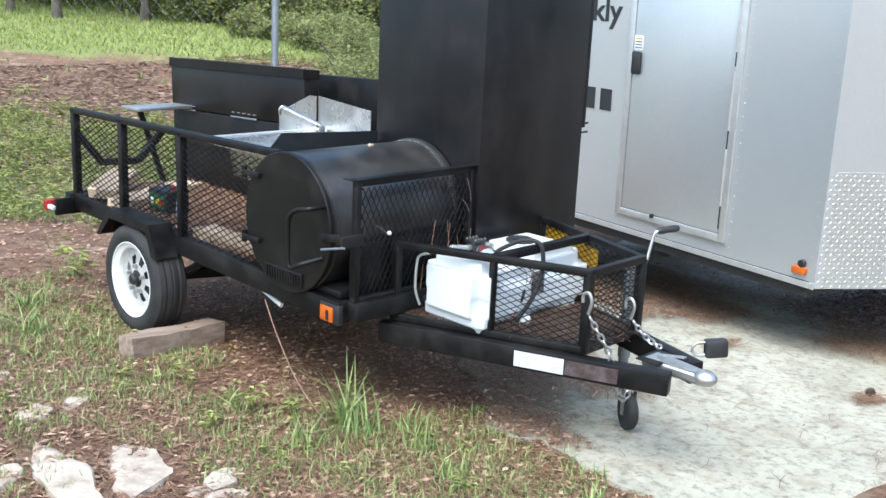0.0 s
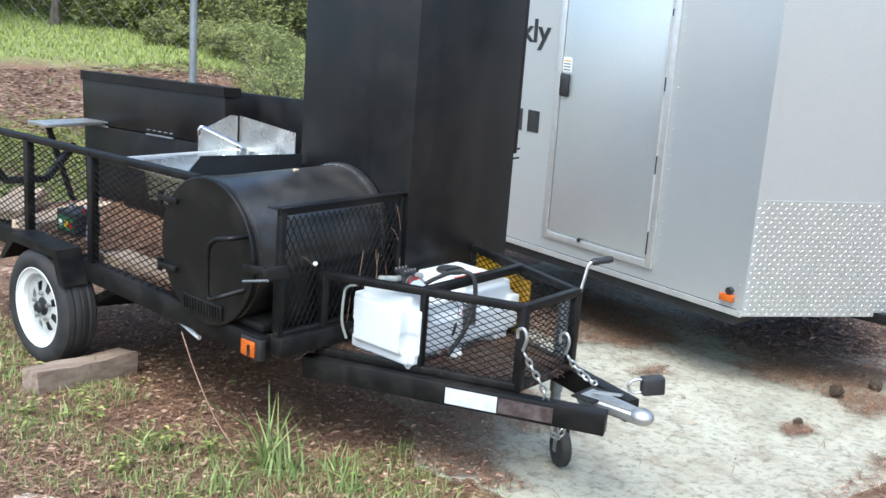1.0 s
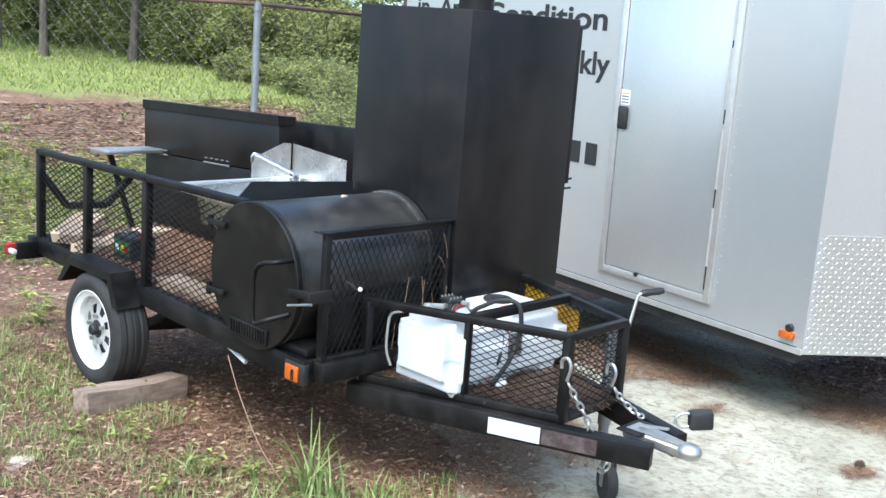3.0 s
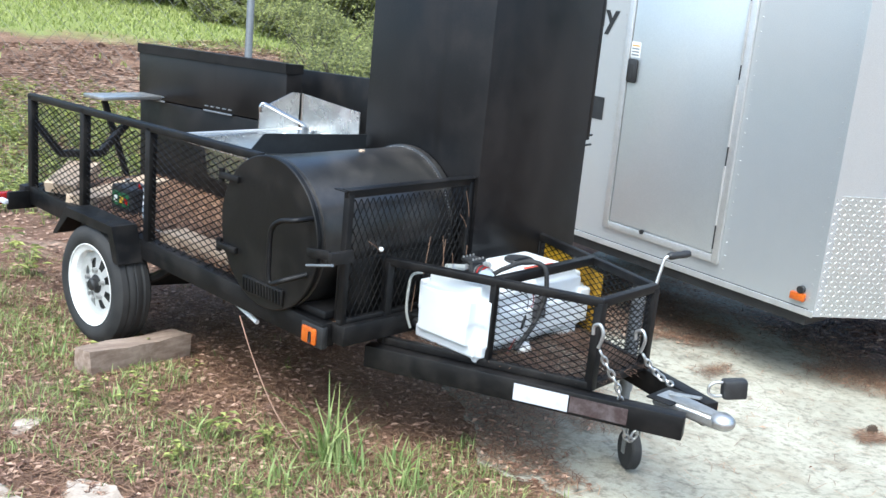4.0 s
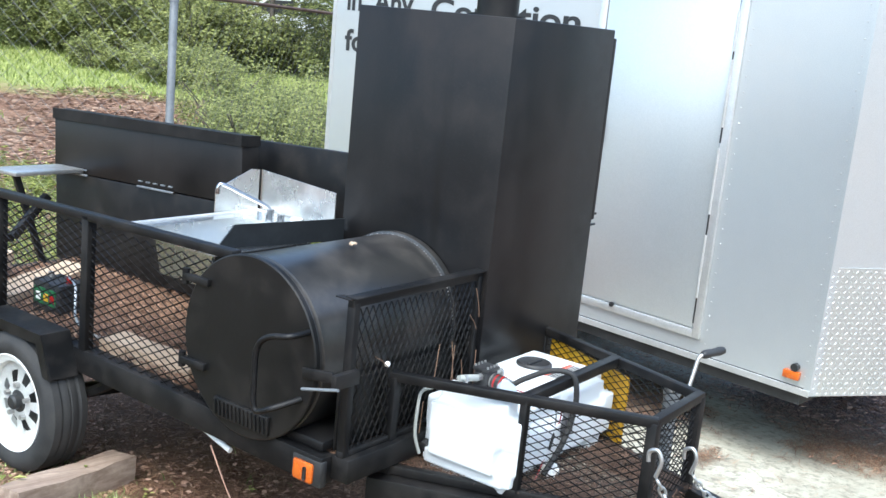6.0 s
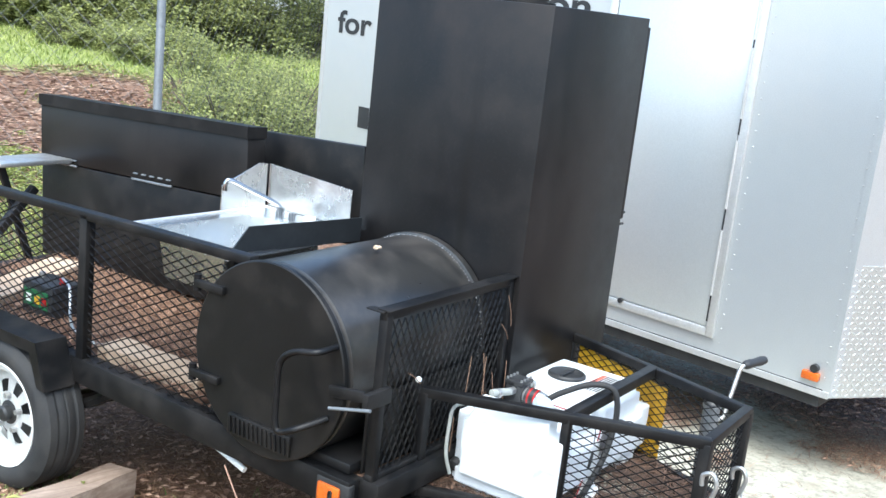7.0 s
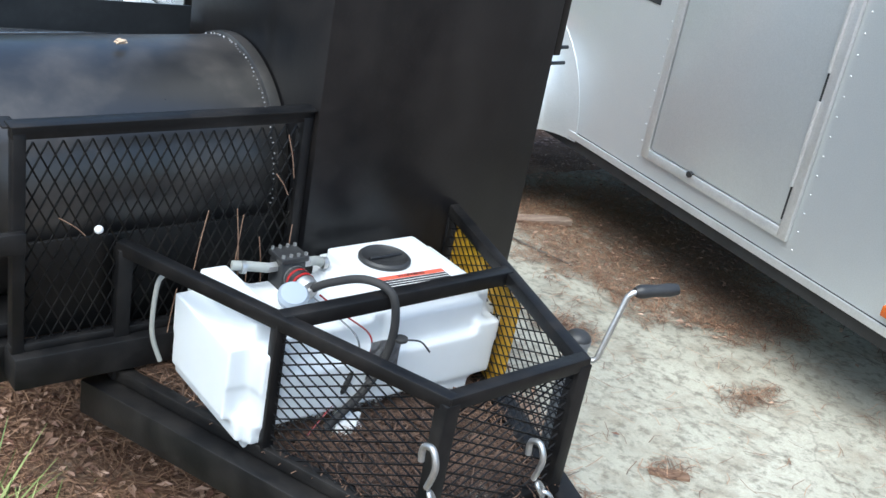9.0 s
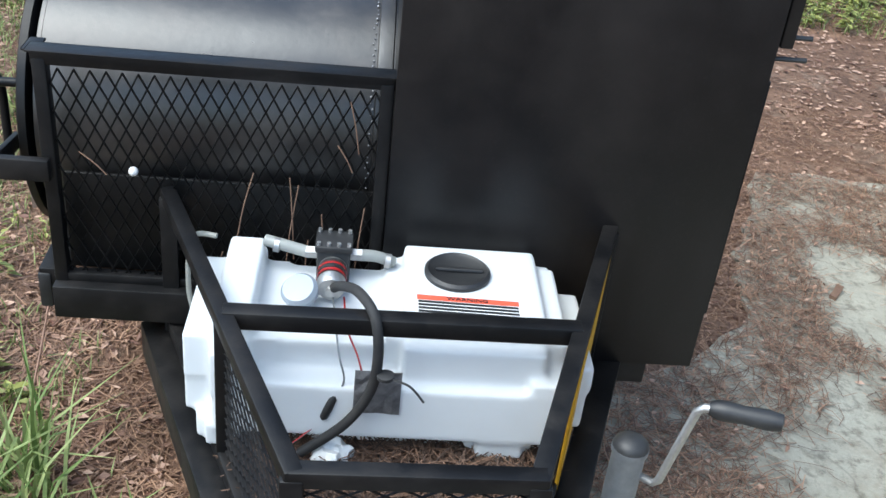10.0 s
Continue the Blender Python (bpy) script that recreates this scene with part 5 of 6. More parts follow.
for text, lo, hi, base in (("We", 3.322, 3.641, 1.848), ("Buy", 2.828, 3.214, 1.848), ("Houses", 1.707, 2.632, 1.848), ("in", 3.493, 3.636, 1.578), ("Any", 2.991, 3.368, 1.578), ("Condition", 1.648, 2.826, 1.555), ("for", 3.316, 3.639, 1.305), ("kly", 1.596, 1.851, 1.278)):
    lettering(text, lo, base, 0.14, hi)
for k in range(12):
    if k in (4, 8):
        continue
    bm = bmesh.new()
    u = 1.635 + k * 0.149
    w = 0.705 + 0.012 * (3.64 - u)
    box(bm, (-0.004, u, w), (-0.0022, u + 0.10, w + 0.14))
    cpart("number_bar", bm, M_LETTER, "black bar in place of a number")

# ---- fence ----
fence = thing("chain_link_fence", "galvanised chain-link fence with a rusty top rail and barbed-wire arm", "fence", (0.9, 3.1, 0))
fence.matrix_world = Matrix.Identity(4)
FP = [Vector((-2.6, 7.9, 2.32)), Vector((-0.9, 5.6, 2.205)), Vector((0.86, 3.22, 2.15)), Vector((5.1, 5.95, 2.46)), Vector((7.6, 7.55, 2.70))]


def fence_parts():
    for k, p in enumerate(FP):
        g = ground_z(p.x, p.y)
        r = 0.025 if k == 2 else 0.02
        bm = bmesh.new()
        rod(bm, (p.x, p.y, g - 0.05), (p.x, p.y, p.z + 0.01), r, 16)
        rod(bm, (p.x, p.y, p.z - 0.05), (p.x, p.y, p.z - 0.02), r + 0.004, 16)
        rod(bm, (p.x, p.y, p.z - 0.30), (p.x, p.y, p.z - 0.28), r + 0.003, 16)
        post = part("post", bm, M_GALV, fence, "", 40)
        if k == 2:
            bm = bmesh.new()
            bar(bm, (p.x - 0.005, p.y, p.z), (p.x - 0.165, p.y + 0.02, p.z + 0.215), 0.035, 0.012)
            part("barb_arm", bm, M_GALV, post, "slanted barbed-wire arm")
    for a, b in zip(FP, FP[1:]):
        bm = bmesh.new()
        rod(bm, a, b, 0.0135, 12)
        part("top_rail", bm, M_RUST, fence, "rusty top rail", 40)
        for s in (0.25, 0.6, 0.85):
            p = a.lerp(b, s)
            bm = bmesh.new()
            pipe(bm, [p + Vector((0.0, 0.0, 0.022)), p + Vector((0.018, 0.01, 0)), p + Vector((0, 0, -0.03)), p + Vector((-0.018, -0.01, 0))], 0.003, 5, True)
            part("tie_wire", bm, M_GALV, fence)
        d = b - a
        flat = Vector((d.x, d.y, 0))
        u = flat.normalized()
        n = Vector((-u.y, u.x, 0))
        vs, fs = [], []
        s = 0.062
        g = min(ground_z(a.x, a.y), ground_z(b.x, b.y))
        nu, nv = int(flat.length / s), int((min(a.z, b.z) - g) / s)
        for i in range(nu):
            lift = d.z * i / nu
            for j in range(nv):
                if (i + j) % 2:
                    continue
                p = Vector((a.x, a.y, a.z - 0.01 + lift)) + u * i * s - Vector((0, 0, j * s))
                strand(vs, fs, p, p + u * s - Vector((0, 0, s)), 0.0009, n)
                strand(vs, fs, p, p + u * s + Vector((0, 0, s if j else 0)), 0.0009, n)
        me = bpy.data.meshes.new("chain_link")
        me.from_pydata([tuple(v) for v in vs], [], fs)
        me.materials.append(M_LINK)
        ob = new("chain_link", me)
        ob.parent = fence


fence_parts()


# ---- small things on the ground and the deck ----
def timber(name, c, size, rz, mat, label, category, tilt=0.0, rough=0.006, seed=0):
    """A worn sawn timber with uneven faces."""
    bm = bmesh.new()
    bmesh.ops.create_cube(bm, size=1.0, matrix=Matrix.Diagonal((*size, 1)))
    bmesh.ops.subdivide_edges(bm, edges=bm.edges[:], cuts=5, use_grid_fill=True)
    for v in bm.verts:
        v.co += rough * Vector((noise.noise(v.co * 9 + Vector((seed, 0, 0))), noise.noise(v.co * 9 + Vector((seed, 5, 0))), noise.noise(v.co * 9 + Vector((seed, 9, 0)))))
    bmesh.ops.transform(bm, matrix=pose(*c, 0, tilt, rz), verts=bm.verts)
    return tagged(part(name, bm, mat, None, "", 45), label, category)


timber("wheel_chock", (-0.90, 1.14, ground_z(-0.90, 1.14) + 0.047), (0.53, 0.12, 0.11), 15, M_WOOD, "weathered square timber chocking the trailer wheel", "timber", 2, 0.014)
timber("firewood_board", (-0.60, 1.0, 0.622), (0.12, 0.46, 0.05), 3, M_PLANK, "pale split board lying on the trailer deck", "board", seed=3).matrix_world = TRAILER
timber("deck_plank", (-0.42, 2.0, 0.645), (0.62, 0.16, 0.05), 24, M_PLANK, "reddish plank lying on the trailer deck", "plank", seed=5).matrix_world = TRAILER
timber("deck_plank", (-0.60, 2.14, 0.70), (0.26, 0.16, 0.05), 35, M_PLANK, "pale split plank propped on the trailer deck", "plank", -16, seed=8).matrix_world = TRAILER


def battery():
    ob = thing("battery", "dark battery case with green, yellow and red caps on the deck", "battery", TRAILER @ Matrix.Translation((0.01, -0.06, -0.035)))
    bm = bmesh.new()
    box(bm, (-0.63, 1.62, 0.641), (-0.50, 1.80, 0.79), 0.01)
    part("case", bm, M_DARK, ob, "", 30)
    bm = bmesh.new()
    box(bm, (-0.634, 1.64, 0.70), (-0.6305, 1.78, 0.765), 0.001)
    part("printed_label", bm, M_GREEN, ob, "green printed label")
    for y, mat in ((1.66, M_RED), (1.70, M_YELLOW), (1.75, M_WHITE)):
        bm = bmesh.new()
        box(bm, (-0.637, y - 0.014, 0.715), (-0.633, y + 0.014, 0.745), 0.001)
        part("label_patch", bm, mat, ob)
    for y, mat in ((1.65, M_RED), (1.77, M_ZINC)):
        bm = bmesh.new()
        rod(bm, (-0.565, y, 0.785), (-0.565, y, 0.81), 0.012, 12)
        part("terminal", bm, mat, ob, "", 40)
    bm = bmesh.new()
    pipe(bm, curve_pts([(-0.565, 1.65, 0.81), (-0.60, 1.56, 0.80), (-0.66, 1.46, 0.70), (-0.64, 1.36, 0.66), (-0.55, 1.2, 0.66)], 6), 0.006, 6)
    part("cable", bm, M_ZINC, ob, "", 60)


battery()


def rock(c, r, rz, seed):
    """A broken flat slab of limestone, sunk in the soil."""
    rr = random.Random(seed)
    bm = bmesh.new()
    for _ in range(22):
        a, d = rr.uniform(0, math.tau), rr.uniform(0.75, 1.0)
        bm.verts.new((math.cos(a) * d * r[0], math.sin(a) * d * r[1], rr.choice((-1, rr.uniform(0.55, 1.0))) * r[2]))
    out = bmesh.ops.convex_hull(bm, input=bm.verts[:])
    bmesh.ops.delete(bm, geom=list({g for g in out["geom_interior"] + out["geom_unused"] if isinstance(g, bmesh.types.BMVert)}), context="VERTS")
    bmesh.ops.triangulate(bm, faces=bm.faces[:])
    for _ in range(3):
        bmesh.ops.subdivide_edges(bm, edges=bm.edges[:], cuts=1)
        bmesh.ops.triangulate(bm, faces=bm.faces[:])
    for v in bm.verts:
        q = v.co.copy()
        v.co += v.normal * (0.012 * noise.noise(q * 14 + Vector((seed, 0, 0))) + 0.006 * noise.noise(q * 40)) + Vector((0.02 * noise.noise(q * 9 + Vector((seed, 7, 0))), 0.02 * noise.noise(q * 9 + Vector((9, seed, 0))), 0))
    bmesh.ops.transform(bm, matrix=pose(c[0], c[1], ground_z(c[0], c[1]) - r[2] * 0.25, 0, 0, rz), verts=bm.verts)
    return tagged(part("limestone_rock", bm, M_ROCK, None, "", 40), "pale flat limestone slab sunk in the soil", "rock", "rocks in the grass")


for k, (x, y, a, b, h, rz) in enumerate(((-1.75, 0.50, 0.10, 0.065, 0.024, 35), (-1.575, 0.56, 0.085, 0.05, 0.022, 40), (-1.85, -0.06, 0.37, 0.10, 0.032, 82), (-1.645, -0.17, 0.32, 0.115, 0.034, 75), (-1.44, -0.34, 0.14, 0.06, 0.024, 20),
                                         (-1.47, -0.46, 0.10, 0.05, 0.02, 10), (-1.72, 1.03, 0.07, 0.05, 0.02, 0), (-2.03, -0.02, 0.14, 0.07, 0.022, 70))):
    rock((x, y), (a, b, h), rz, k + 1)


def pine_cone(c, size, rz):
    """Overlapping scales round an egg-shaped core."""
    x, y = c
    bm = bmesh.new()
    m = pose(x, y, ground_z(x, y) + 0.014 + size * 0.42, 80, 0, rz)
    lathe(bm, (0, 0, -size * 0.5), (0, 0, 1), [(0, 0), (size * 0.28, size * 0.12), (size * 0.36, size * 0.4), (size * 0.22, size * 0.8), (0, size)], 12)
    for i in range(8):
        for k in range(9):
            a = (k + 0.5 * (i % 2)) * math.tau / 9
            s = i / 8
            r = size * (0.30 + 0.14 * math.sin(math.pi * (0.2 + 0.75 * s)))
            z = -size * 0.42 + size * 0.85 * s
            o, t = Vector((math.cos(a), math.sin(a), 0)), Vector((-math.sin(a), math.cos(a), 0))
            p = o * r + Vector((0, 0, z))
            w = size * 0.12
            bm.faces.new([bm.verts.new(v) for v in (p - o * w - Vector((0, 0, w * 0.6)), p + t * w * 0.8, p + o * w * 0.6 + Vector((0, 0, w * 0.7)), p - t * w * 0.8)])
    bmesh.ops.transform(bm, matrix=m, verts=bm.verts)
    tagged(part("pine_cone", bm, M_CONE), "dark open pine cone lying on the concrete", "pine cone", "pine cones")


pine_cone(yard(2.47, -0.84), 0.085, 30)
pine_cone(yard(2.87, -0.915), 0.08, 110)
pine_cone(yard(1.80, -0.90), 0.05, 70)
for k, (x, y, l, w, rz) in enumerate(((1.17, -0.23, 0.13, 0.035, -35), (1.73, -0.94, 0.12, 0.04, -20), (2.5, -1.02, 0.10, 0.04, 15), (1.42, 1.30, 0.10, 0.03, 60))):
    x, y = yard(x, y)
    timber("bark_flake", (x, y, ground_z(x, y) + 0.022), (l, w, 0.012), rz, M_DECK, "reddish flake of pine bark on the concrete", "bark", 0, 0.014, k + 20)
timber("wheel_plank", (2.29, 1.87, ground_z(2.29, 1.87) + 0.022), (0.40, 0.08, 0.03), -10, M_WOOD, "grey plank lying before the cargo trailer's tyre", "plank", seed=31)


def stem(pts, r, mat, label, name="dry_stem", category="plant stem", group=""):
    bm = bmesh.new()
    pipe(bm, curve_pts(pts, 6), r, 6)
    return tagged(part(name, bm, mat, None, "", 60), label, category, group)


stem([(*yard(x, y), ground_z(*yard(x, y)) + h) for x, y, h in ((1.81, 1.58, 0.022), (1.85, 1.40, 0.024), (1.88, 1.27, 0.03), (1.94, 1.12, 0.022))], 0.006, M_BARK, "thin dark fallen twig on the concrete", "twig", "twig")
stem([(-0.78, 0.0, ground_z(-0.78, 0.0)), (-0.80, 0.18, 0.20), (-0.81, 0.33, 0.36), (-0.80, 0.46, 0.50)], 0.0026, M_DRYLEAF, "long pale weed stem leaning on the trailer frame")
for k, (x, z0, z1, dx) in enumerate(((-0.22, 0.70, 0.875, -0.012), (-0.235, 0.69, 0.86, 0.02), (-0.33, 0.74, 0.88, 0.03), (-0.10, 0.68, 0.82, 0.012), (-0.105, 0.94, 1.04, -0.02), (-0.115, 0.90, 0.95, -0.03), (-0.16, 0.68, 0.80, -0.01), (-0.57, 0.86, 0.90, -0.05), (-0.38, 0.60, 0.70, 0.02), (-0.20, 0.62, 0.74, 0.006))):
    stem([(x, -0.03, z0), (x + dx * 0.4, -0.027, (z0 + z1) / 2), (x + dx, -0.02, z1)], 0.0014, M_DECK, "thin dry weed stem caught in the guard mesh", group="dry stems in the guard").matrix_world = TRAILER
bm = bmesh.new()
pipe(bm, [(-0.66, 0.95, 0.52), (-0.685, 0.70, 0.505), (-0.70, 0.485, 0.46)], 0.0095, 12)
tagged(part("drain_pipe", bm, M_WHITE, None, "", 40), "white plastic drain pipe under the trailer frame", "pipe").matrix_world = TRAILER


def crumpled(name, c, r, mat, label, category, seed):
    bm = bmesh.new()
    bmesh.ops.create_icosphere(bm, subdivisions=3, radius=1.0)
    for v in bm.verts:
        q = v.co.copy()
        v.co *= 1 + 0.45 * noise.noise(q * 1.8 + Vector((seed, 0, 0))) + 0.22 * noise.noise(q * 5 + Vector((seed, 0, 0)))
        v.co = Vector(c) + Vector((v.co.x * r[0], v.co.y * r[1], v.co.z * r[2]))
    tagged(part(name, bm, mat, None, "", 35), label, category).matrix_world = TRAILER


crumpled("rag", (-0.12, -0.372, 0.508), (0.034, 0.03, 0.03), M_WHITE, "crumpled white rag on the cage floor", "rag", 4)
crumpled("curled_leaf", (-0.372, 0.315, 1.150), (0.014, 0.010, 0.006), M_PLANK, "curled tan leaf lying on the firebox", "leaf", 9)


def far_car():
    """A white car parked beyond the bushes, side on."""
    base = Vector((14.6, 18.2, 0))
    m = pose(base.x, base.y, ground_z(base.x, base.y), 0, 0, -43)
    ob = thing("parked_car", "white car parked behind the bushes at the wood's edge", "car", m)
    prof = [(-2.15, 0.35), (-2.2, 0.75), (-2.05, 0.98), (-1.35, 1.05), (-0.75, 1.46), (0.55, 1.48), (1.2, 1.08), (2.0, 0.92), (2.2, 0.62), (2.15, 0.35)]
    bm = bmesh.new()
    prism(bm, [(x, -0.8, z) for x, z in prof], (0, 1.6, 0))
    bmesh.ops.bevel(bm, geom=bm.edges[:], offset=0.06, segments=2, affect="EDGES")
    part("body", bm, M_WHITE, ob, "", 40)
    for y in (-0.806, 0.796):
        for xs in ((-1.2, -0.72, -0.05, -0.05), (0.03, 0.03, 0.5, 1.02)):
            bm = bmesh.new()
            prism(bm, [(xs[0], y, 1.06), (xs[1], y, 1.39), (xs[2], y, 1.40), (xs[3], y, 1.06)], (0, 0.01, 0))
            part("window", bm, M_DARK, ob, "dark side window")
    for x in (-1.35, 1.35):
        for y in (-0.78, 0.78):
            bm = bmesh.new()
            rod(bm, (x, y - 0.1, 0.32), (x, y + 0.1, 0.32), 0.32, 24)
            part("wheel", bm, M_RUBBER, ob, "", 40)
    for y in (-0.6, 0.6):
        bm = bmesh.new()
        box(bm, (2.14, y - 0.18, 0.66), (2.22, y + 0.2, 0.88), 0.03)
        part("tail_lamp", bm, M_RED, ob, "red tail lamp", 40)


far_car()


# ---- growth ----
def scatter(name, count, spot, make, material, label, category):
    """One mesh of many small pieces; spot gives a place or None."""
    vs, fs = [], []
    made = 0
    for _ in range(count * 4):
        p = spot()
        if p is None:
            continue
        make(vs, fs, p)
        made += 1
        if made >= count:
            break
    me = bpy.data.meshes.new(name)
    me.from_pydata(vs, [], fs)
    me.materials.append(material)
    ob = new(name, me)
    return tagged(ob, label, category, kind="stuff")


rnd = random.Random(5)


def blade(vs, fs, p, h0=0.03, h1=0.10, w=0.0028):
    x, y, z = p
    a, h, lean = rnd.uniform(0, math.tau), rnd.uniform(h0, h1), rnd.uniform(0.1, 1.25)
    ca, sa = math.cos(a), math.sin(a)
    k = len(vs)
    for t, ww in ((0, 1), (0.5, 0.8), (1, 0.1)):
        bx, by, bz = x + ca * lean * h * t * t, y + sa * lean * h * t * t, z + h * t * (1 - 0.3 * lean * t)
        vs.append((bx - sa * w * ww, by + ca * w * ww, bz))
        vs.append((bx + sa * w * ww, by - ca * w * ww, bz))
    fs.extend(((k, k + 1, k + 3, k + 2), (k + 2, k + 3, k + 5, k + 4)))


def flake(vs, fs, p, l0=0.02, l1=0.05, w=0.008):
    x, y, z = p
    a, l, ww = rnd.uniform(0, math.tau), rnd.uniform(l0, l1), rnd.uniform(0.3, 1) * w
    ca, sa = math.cos(a) * l / 2, math.sin(a) * l / 2
    na, nb = -math.sin(a) * ww, math.cos(a) * ww
    k = len(vs)
    t1, t2 = rnd.uniform(0, 0.012), rnd.uniform(0, 0.012)
    vs.extend(((x - ca, y - sa, z + 0.004 + t1), (x + na, y + nb, z + 0.006 + t2), (x + ca, y + sa, z + 0.004 + t2), (x - na, y - nb, z + 0.006 + t1)))
    fs.append((k, k + 1, k + 2, k + 3))


def needle(vs, fs, p, l0=0.05, l1=0.13, w=0.0012, lift=0.012):
    x, y, z = p
    a, l = rnd.uniform(0, math.tau), rnd.uniform(l0, l1)
    ca, sa = math.cos(a), math.sin(a)
    bend = rnd.uniform(-0.15, 0.15) * l
    t1, t2, t3 = rnd.uniform(0, lift), rnd.uniform(0, lift), rnd.uniform(0, lift)
    k = len(vs)
    for s, off, t in ((-0.5, 0, t1), (0, bend, t2), (0.5, 0, t3)):
        px, py = x + ca * l * s - sa * off, y + sa * l * s + ca * off
        vs.extend(((px - sa * w, py + ca * w, z + 0.003 + t), (px + sa * w, py - ca * w, z + 0.003 + t)))
    fs.extend(((k, k + 1, k + 3, k + 2), (k + 2, k + 3, k + 5, k + 4)))


def weed(vs, fs, p, h=0.07, leaf=0.02):
    """A small broad-leaved plant."""
    x, y, z = p
    n = rnd.randint(5, 9)
    hh = h * rnd.uniform(0.5, 1.3)
    for i in range(n):
        a = rnd.uniform(0, math.tau)
        r, zz = hh * rnd.uniform(0.15, 0.6), z + hh * rnd.uniform(0.3, 1.0)
        ca, sa = math.cos(a), math.sin(a)
        l, w = leaf * rnd.uniform(0.6, 1.4), leaf * 0.42
        cx, cy = x + ca * r, y + sa * r
        k = len(vs)
        vs.extend(((cx - ca * l, cy - sa * l, zz), (cx - sa * w, cy + ca * w, zz + 0.2 * l), (cx + ca * l, cy + sa * l, zz - 0.15 * l), (cx + sa * w, cy - ca * w, zz + 0.2 * l)))
        fs.append((k, k + 1, k + 2, k + 3))
        vs.extend(((x - sa * 0.0012, y + ca * 0.0012, z), (x + sa * 0.0012, y - ca * 0.0012, z), (cx, cy, zz)))
        fs.append((k + 4, k + 5, k + 6))


def hump(x, y, cx, cy, rx, ry):
    return math.exp(-(((x - cx) / rx) ** 2 + ((y - cy) / ry) ** 2))


def grass_cover(x, y):
    """Thin patches before the trailer and beside its wheel, more behind it, none on the brown belt."""
    d = 0.63 * x + 0.777 * y
    px, py = plan(x, y)
    near = 0.62 * hump(px, py, -0.85, 0.05, 0.45, 0.75) + 0.5 * hump(px, py, -0.62, -0.22, 0.28, 0.4) + 0.7 * hump(px, py, -1.15, 1.95, 0.35, 0.7) + 0.55 * hump(px, py, -0.55, -0.75, 0.4, 0.3) + 0.6 * hump(px, py, -2.2, 2.8, 0.9, 0.9) + 0.55 * hump(px, py, -1.6, 1.7, 0.6, 1.1)
    back = 0.95 * clamp((d - 3.2) / 0.8, 0, 1) * clamp((10.3 - d) / 3.4, 0, 1) + 1.2 * clamp((d - 15.2) / 1.0, 0, 1)
    return near + back + 0.55 * noise.noise((x * 1.3, y * 1.3, 2)) + 0.6 * noise.noise((x * 4, y * 4, 2))


def lawn_spot(x0, x1, y0, y1, need):
    def spot():
        x, y = rnd.uniform(x0, x1), rnd.uniform(y0, y1)
        if on_slab(x, y) or (1.0 < x < 5 and y < 5.0):
            return None
        if -0.72 < x < 1.0 and -0.1 < y < 3.0 and rnd.random() < 0.96:
            return None
        if grass_cover(x, y) < need + rnd.uniform(-0.2, 0.2):
            return None
        return (x, y, ground_z(x, y) - 0.004)
    return spot


scatter("grass", 27000, lawn_spot(-3.4, 0.2, -1.6, 3.2, 0.3), lambda v, f, p: blade(v, f, p, 0.015, 0.07, 0.0022), M_GRASS, "short thin grass among pine litter", "grass")
scatter("grass", 26000, lawn_spot(-6, 8, 2.6, 12, 0.55), lambda v, f, p: blade(v, f, p, 0.04, 0.15, 0.004), M_GRASS, "rough grass behind the trailers", "grass")
scatter("weed_patch", 6000, lawn_spot(-5, 7, 2.6, 12, 0.5), lambda v, f, p: weed(v, f, p, 0.14, 0.035), M_WEED, "low broad-leaved weeds behind the trailer", "weeds")
scatter("weed_patch", 90, lawn_spot(-2.4, 0.0, -0.6, 3.0, 0.35), lambda v, f, p: weed(v, f, p, 0.05, 0.014), M_WEED, "small weeds in the thin grass", "weeds")
scatter("grass", 52000, lawn_spot(-2, 22, 11, 34, 0.5), lambda v, f, p: blade(v, f, p, 0.05, 0.14, 0.014), M_LAWN, "bright lawn beyond the fence", "grass")

PATCHES = ((1.12, 1.25, 0.16, 0.55, 0.75), (0.70, 0.48, 0.22, 0.62, 1.2), (2.3, 0.95, 0.32, 0.45, 1.1), (2.5, 0.5, 0.25, 0.2, 0.9), (1.75, -0.92, 0.12, 0.07, 0.9), (2.5, -1.0, 0.22, 0.14, 0.9), (1.17, -0.23, 0.10, 0.07, 0.6), (1.33, 0.95, 0.14, 0.12, 0.5),
           (1.5, 0.66, 0.14, 0.12, 0.7), (3.2, -0.52, 0.6, 0.34, 1.5), (3.7, 0.3, 0.45, 0.9, 1.2), (2.2, 2.2, 1.0, 0.3, 1.0), (1.25, 1.7, 0.12, 0.5, 0.8), (0.2, 0.2, 0.4, 0.4, 0.7), (3.2, 1.8, 0.8, 0.6, 0.8), (1.4, -1.45, 0.6, 0.12, 0.9), (-0.03, -0.22, 0.11, 0.3, 1.0), (1.65, 1.75, 0.25, 0.12, 0.7), (1.9, 0.0, 0.2, 0.1, 0.45), (2.7, 1.3, 0.8, 0.5, 0.8))


def litter_cover(x, y):
    x, y = plan(x, y)
    return sum(s * hump(x, y, cx, cy, rx, ry) for cx, cy, rx, ry, s in PATCHES) + 0.22 * noise.noise((x * 5, y * 5, 3)) + 0.15 * noise.noise((x * 17, y * 17, 3))


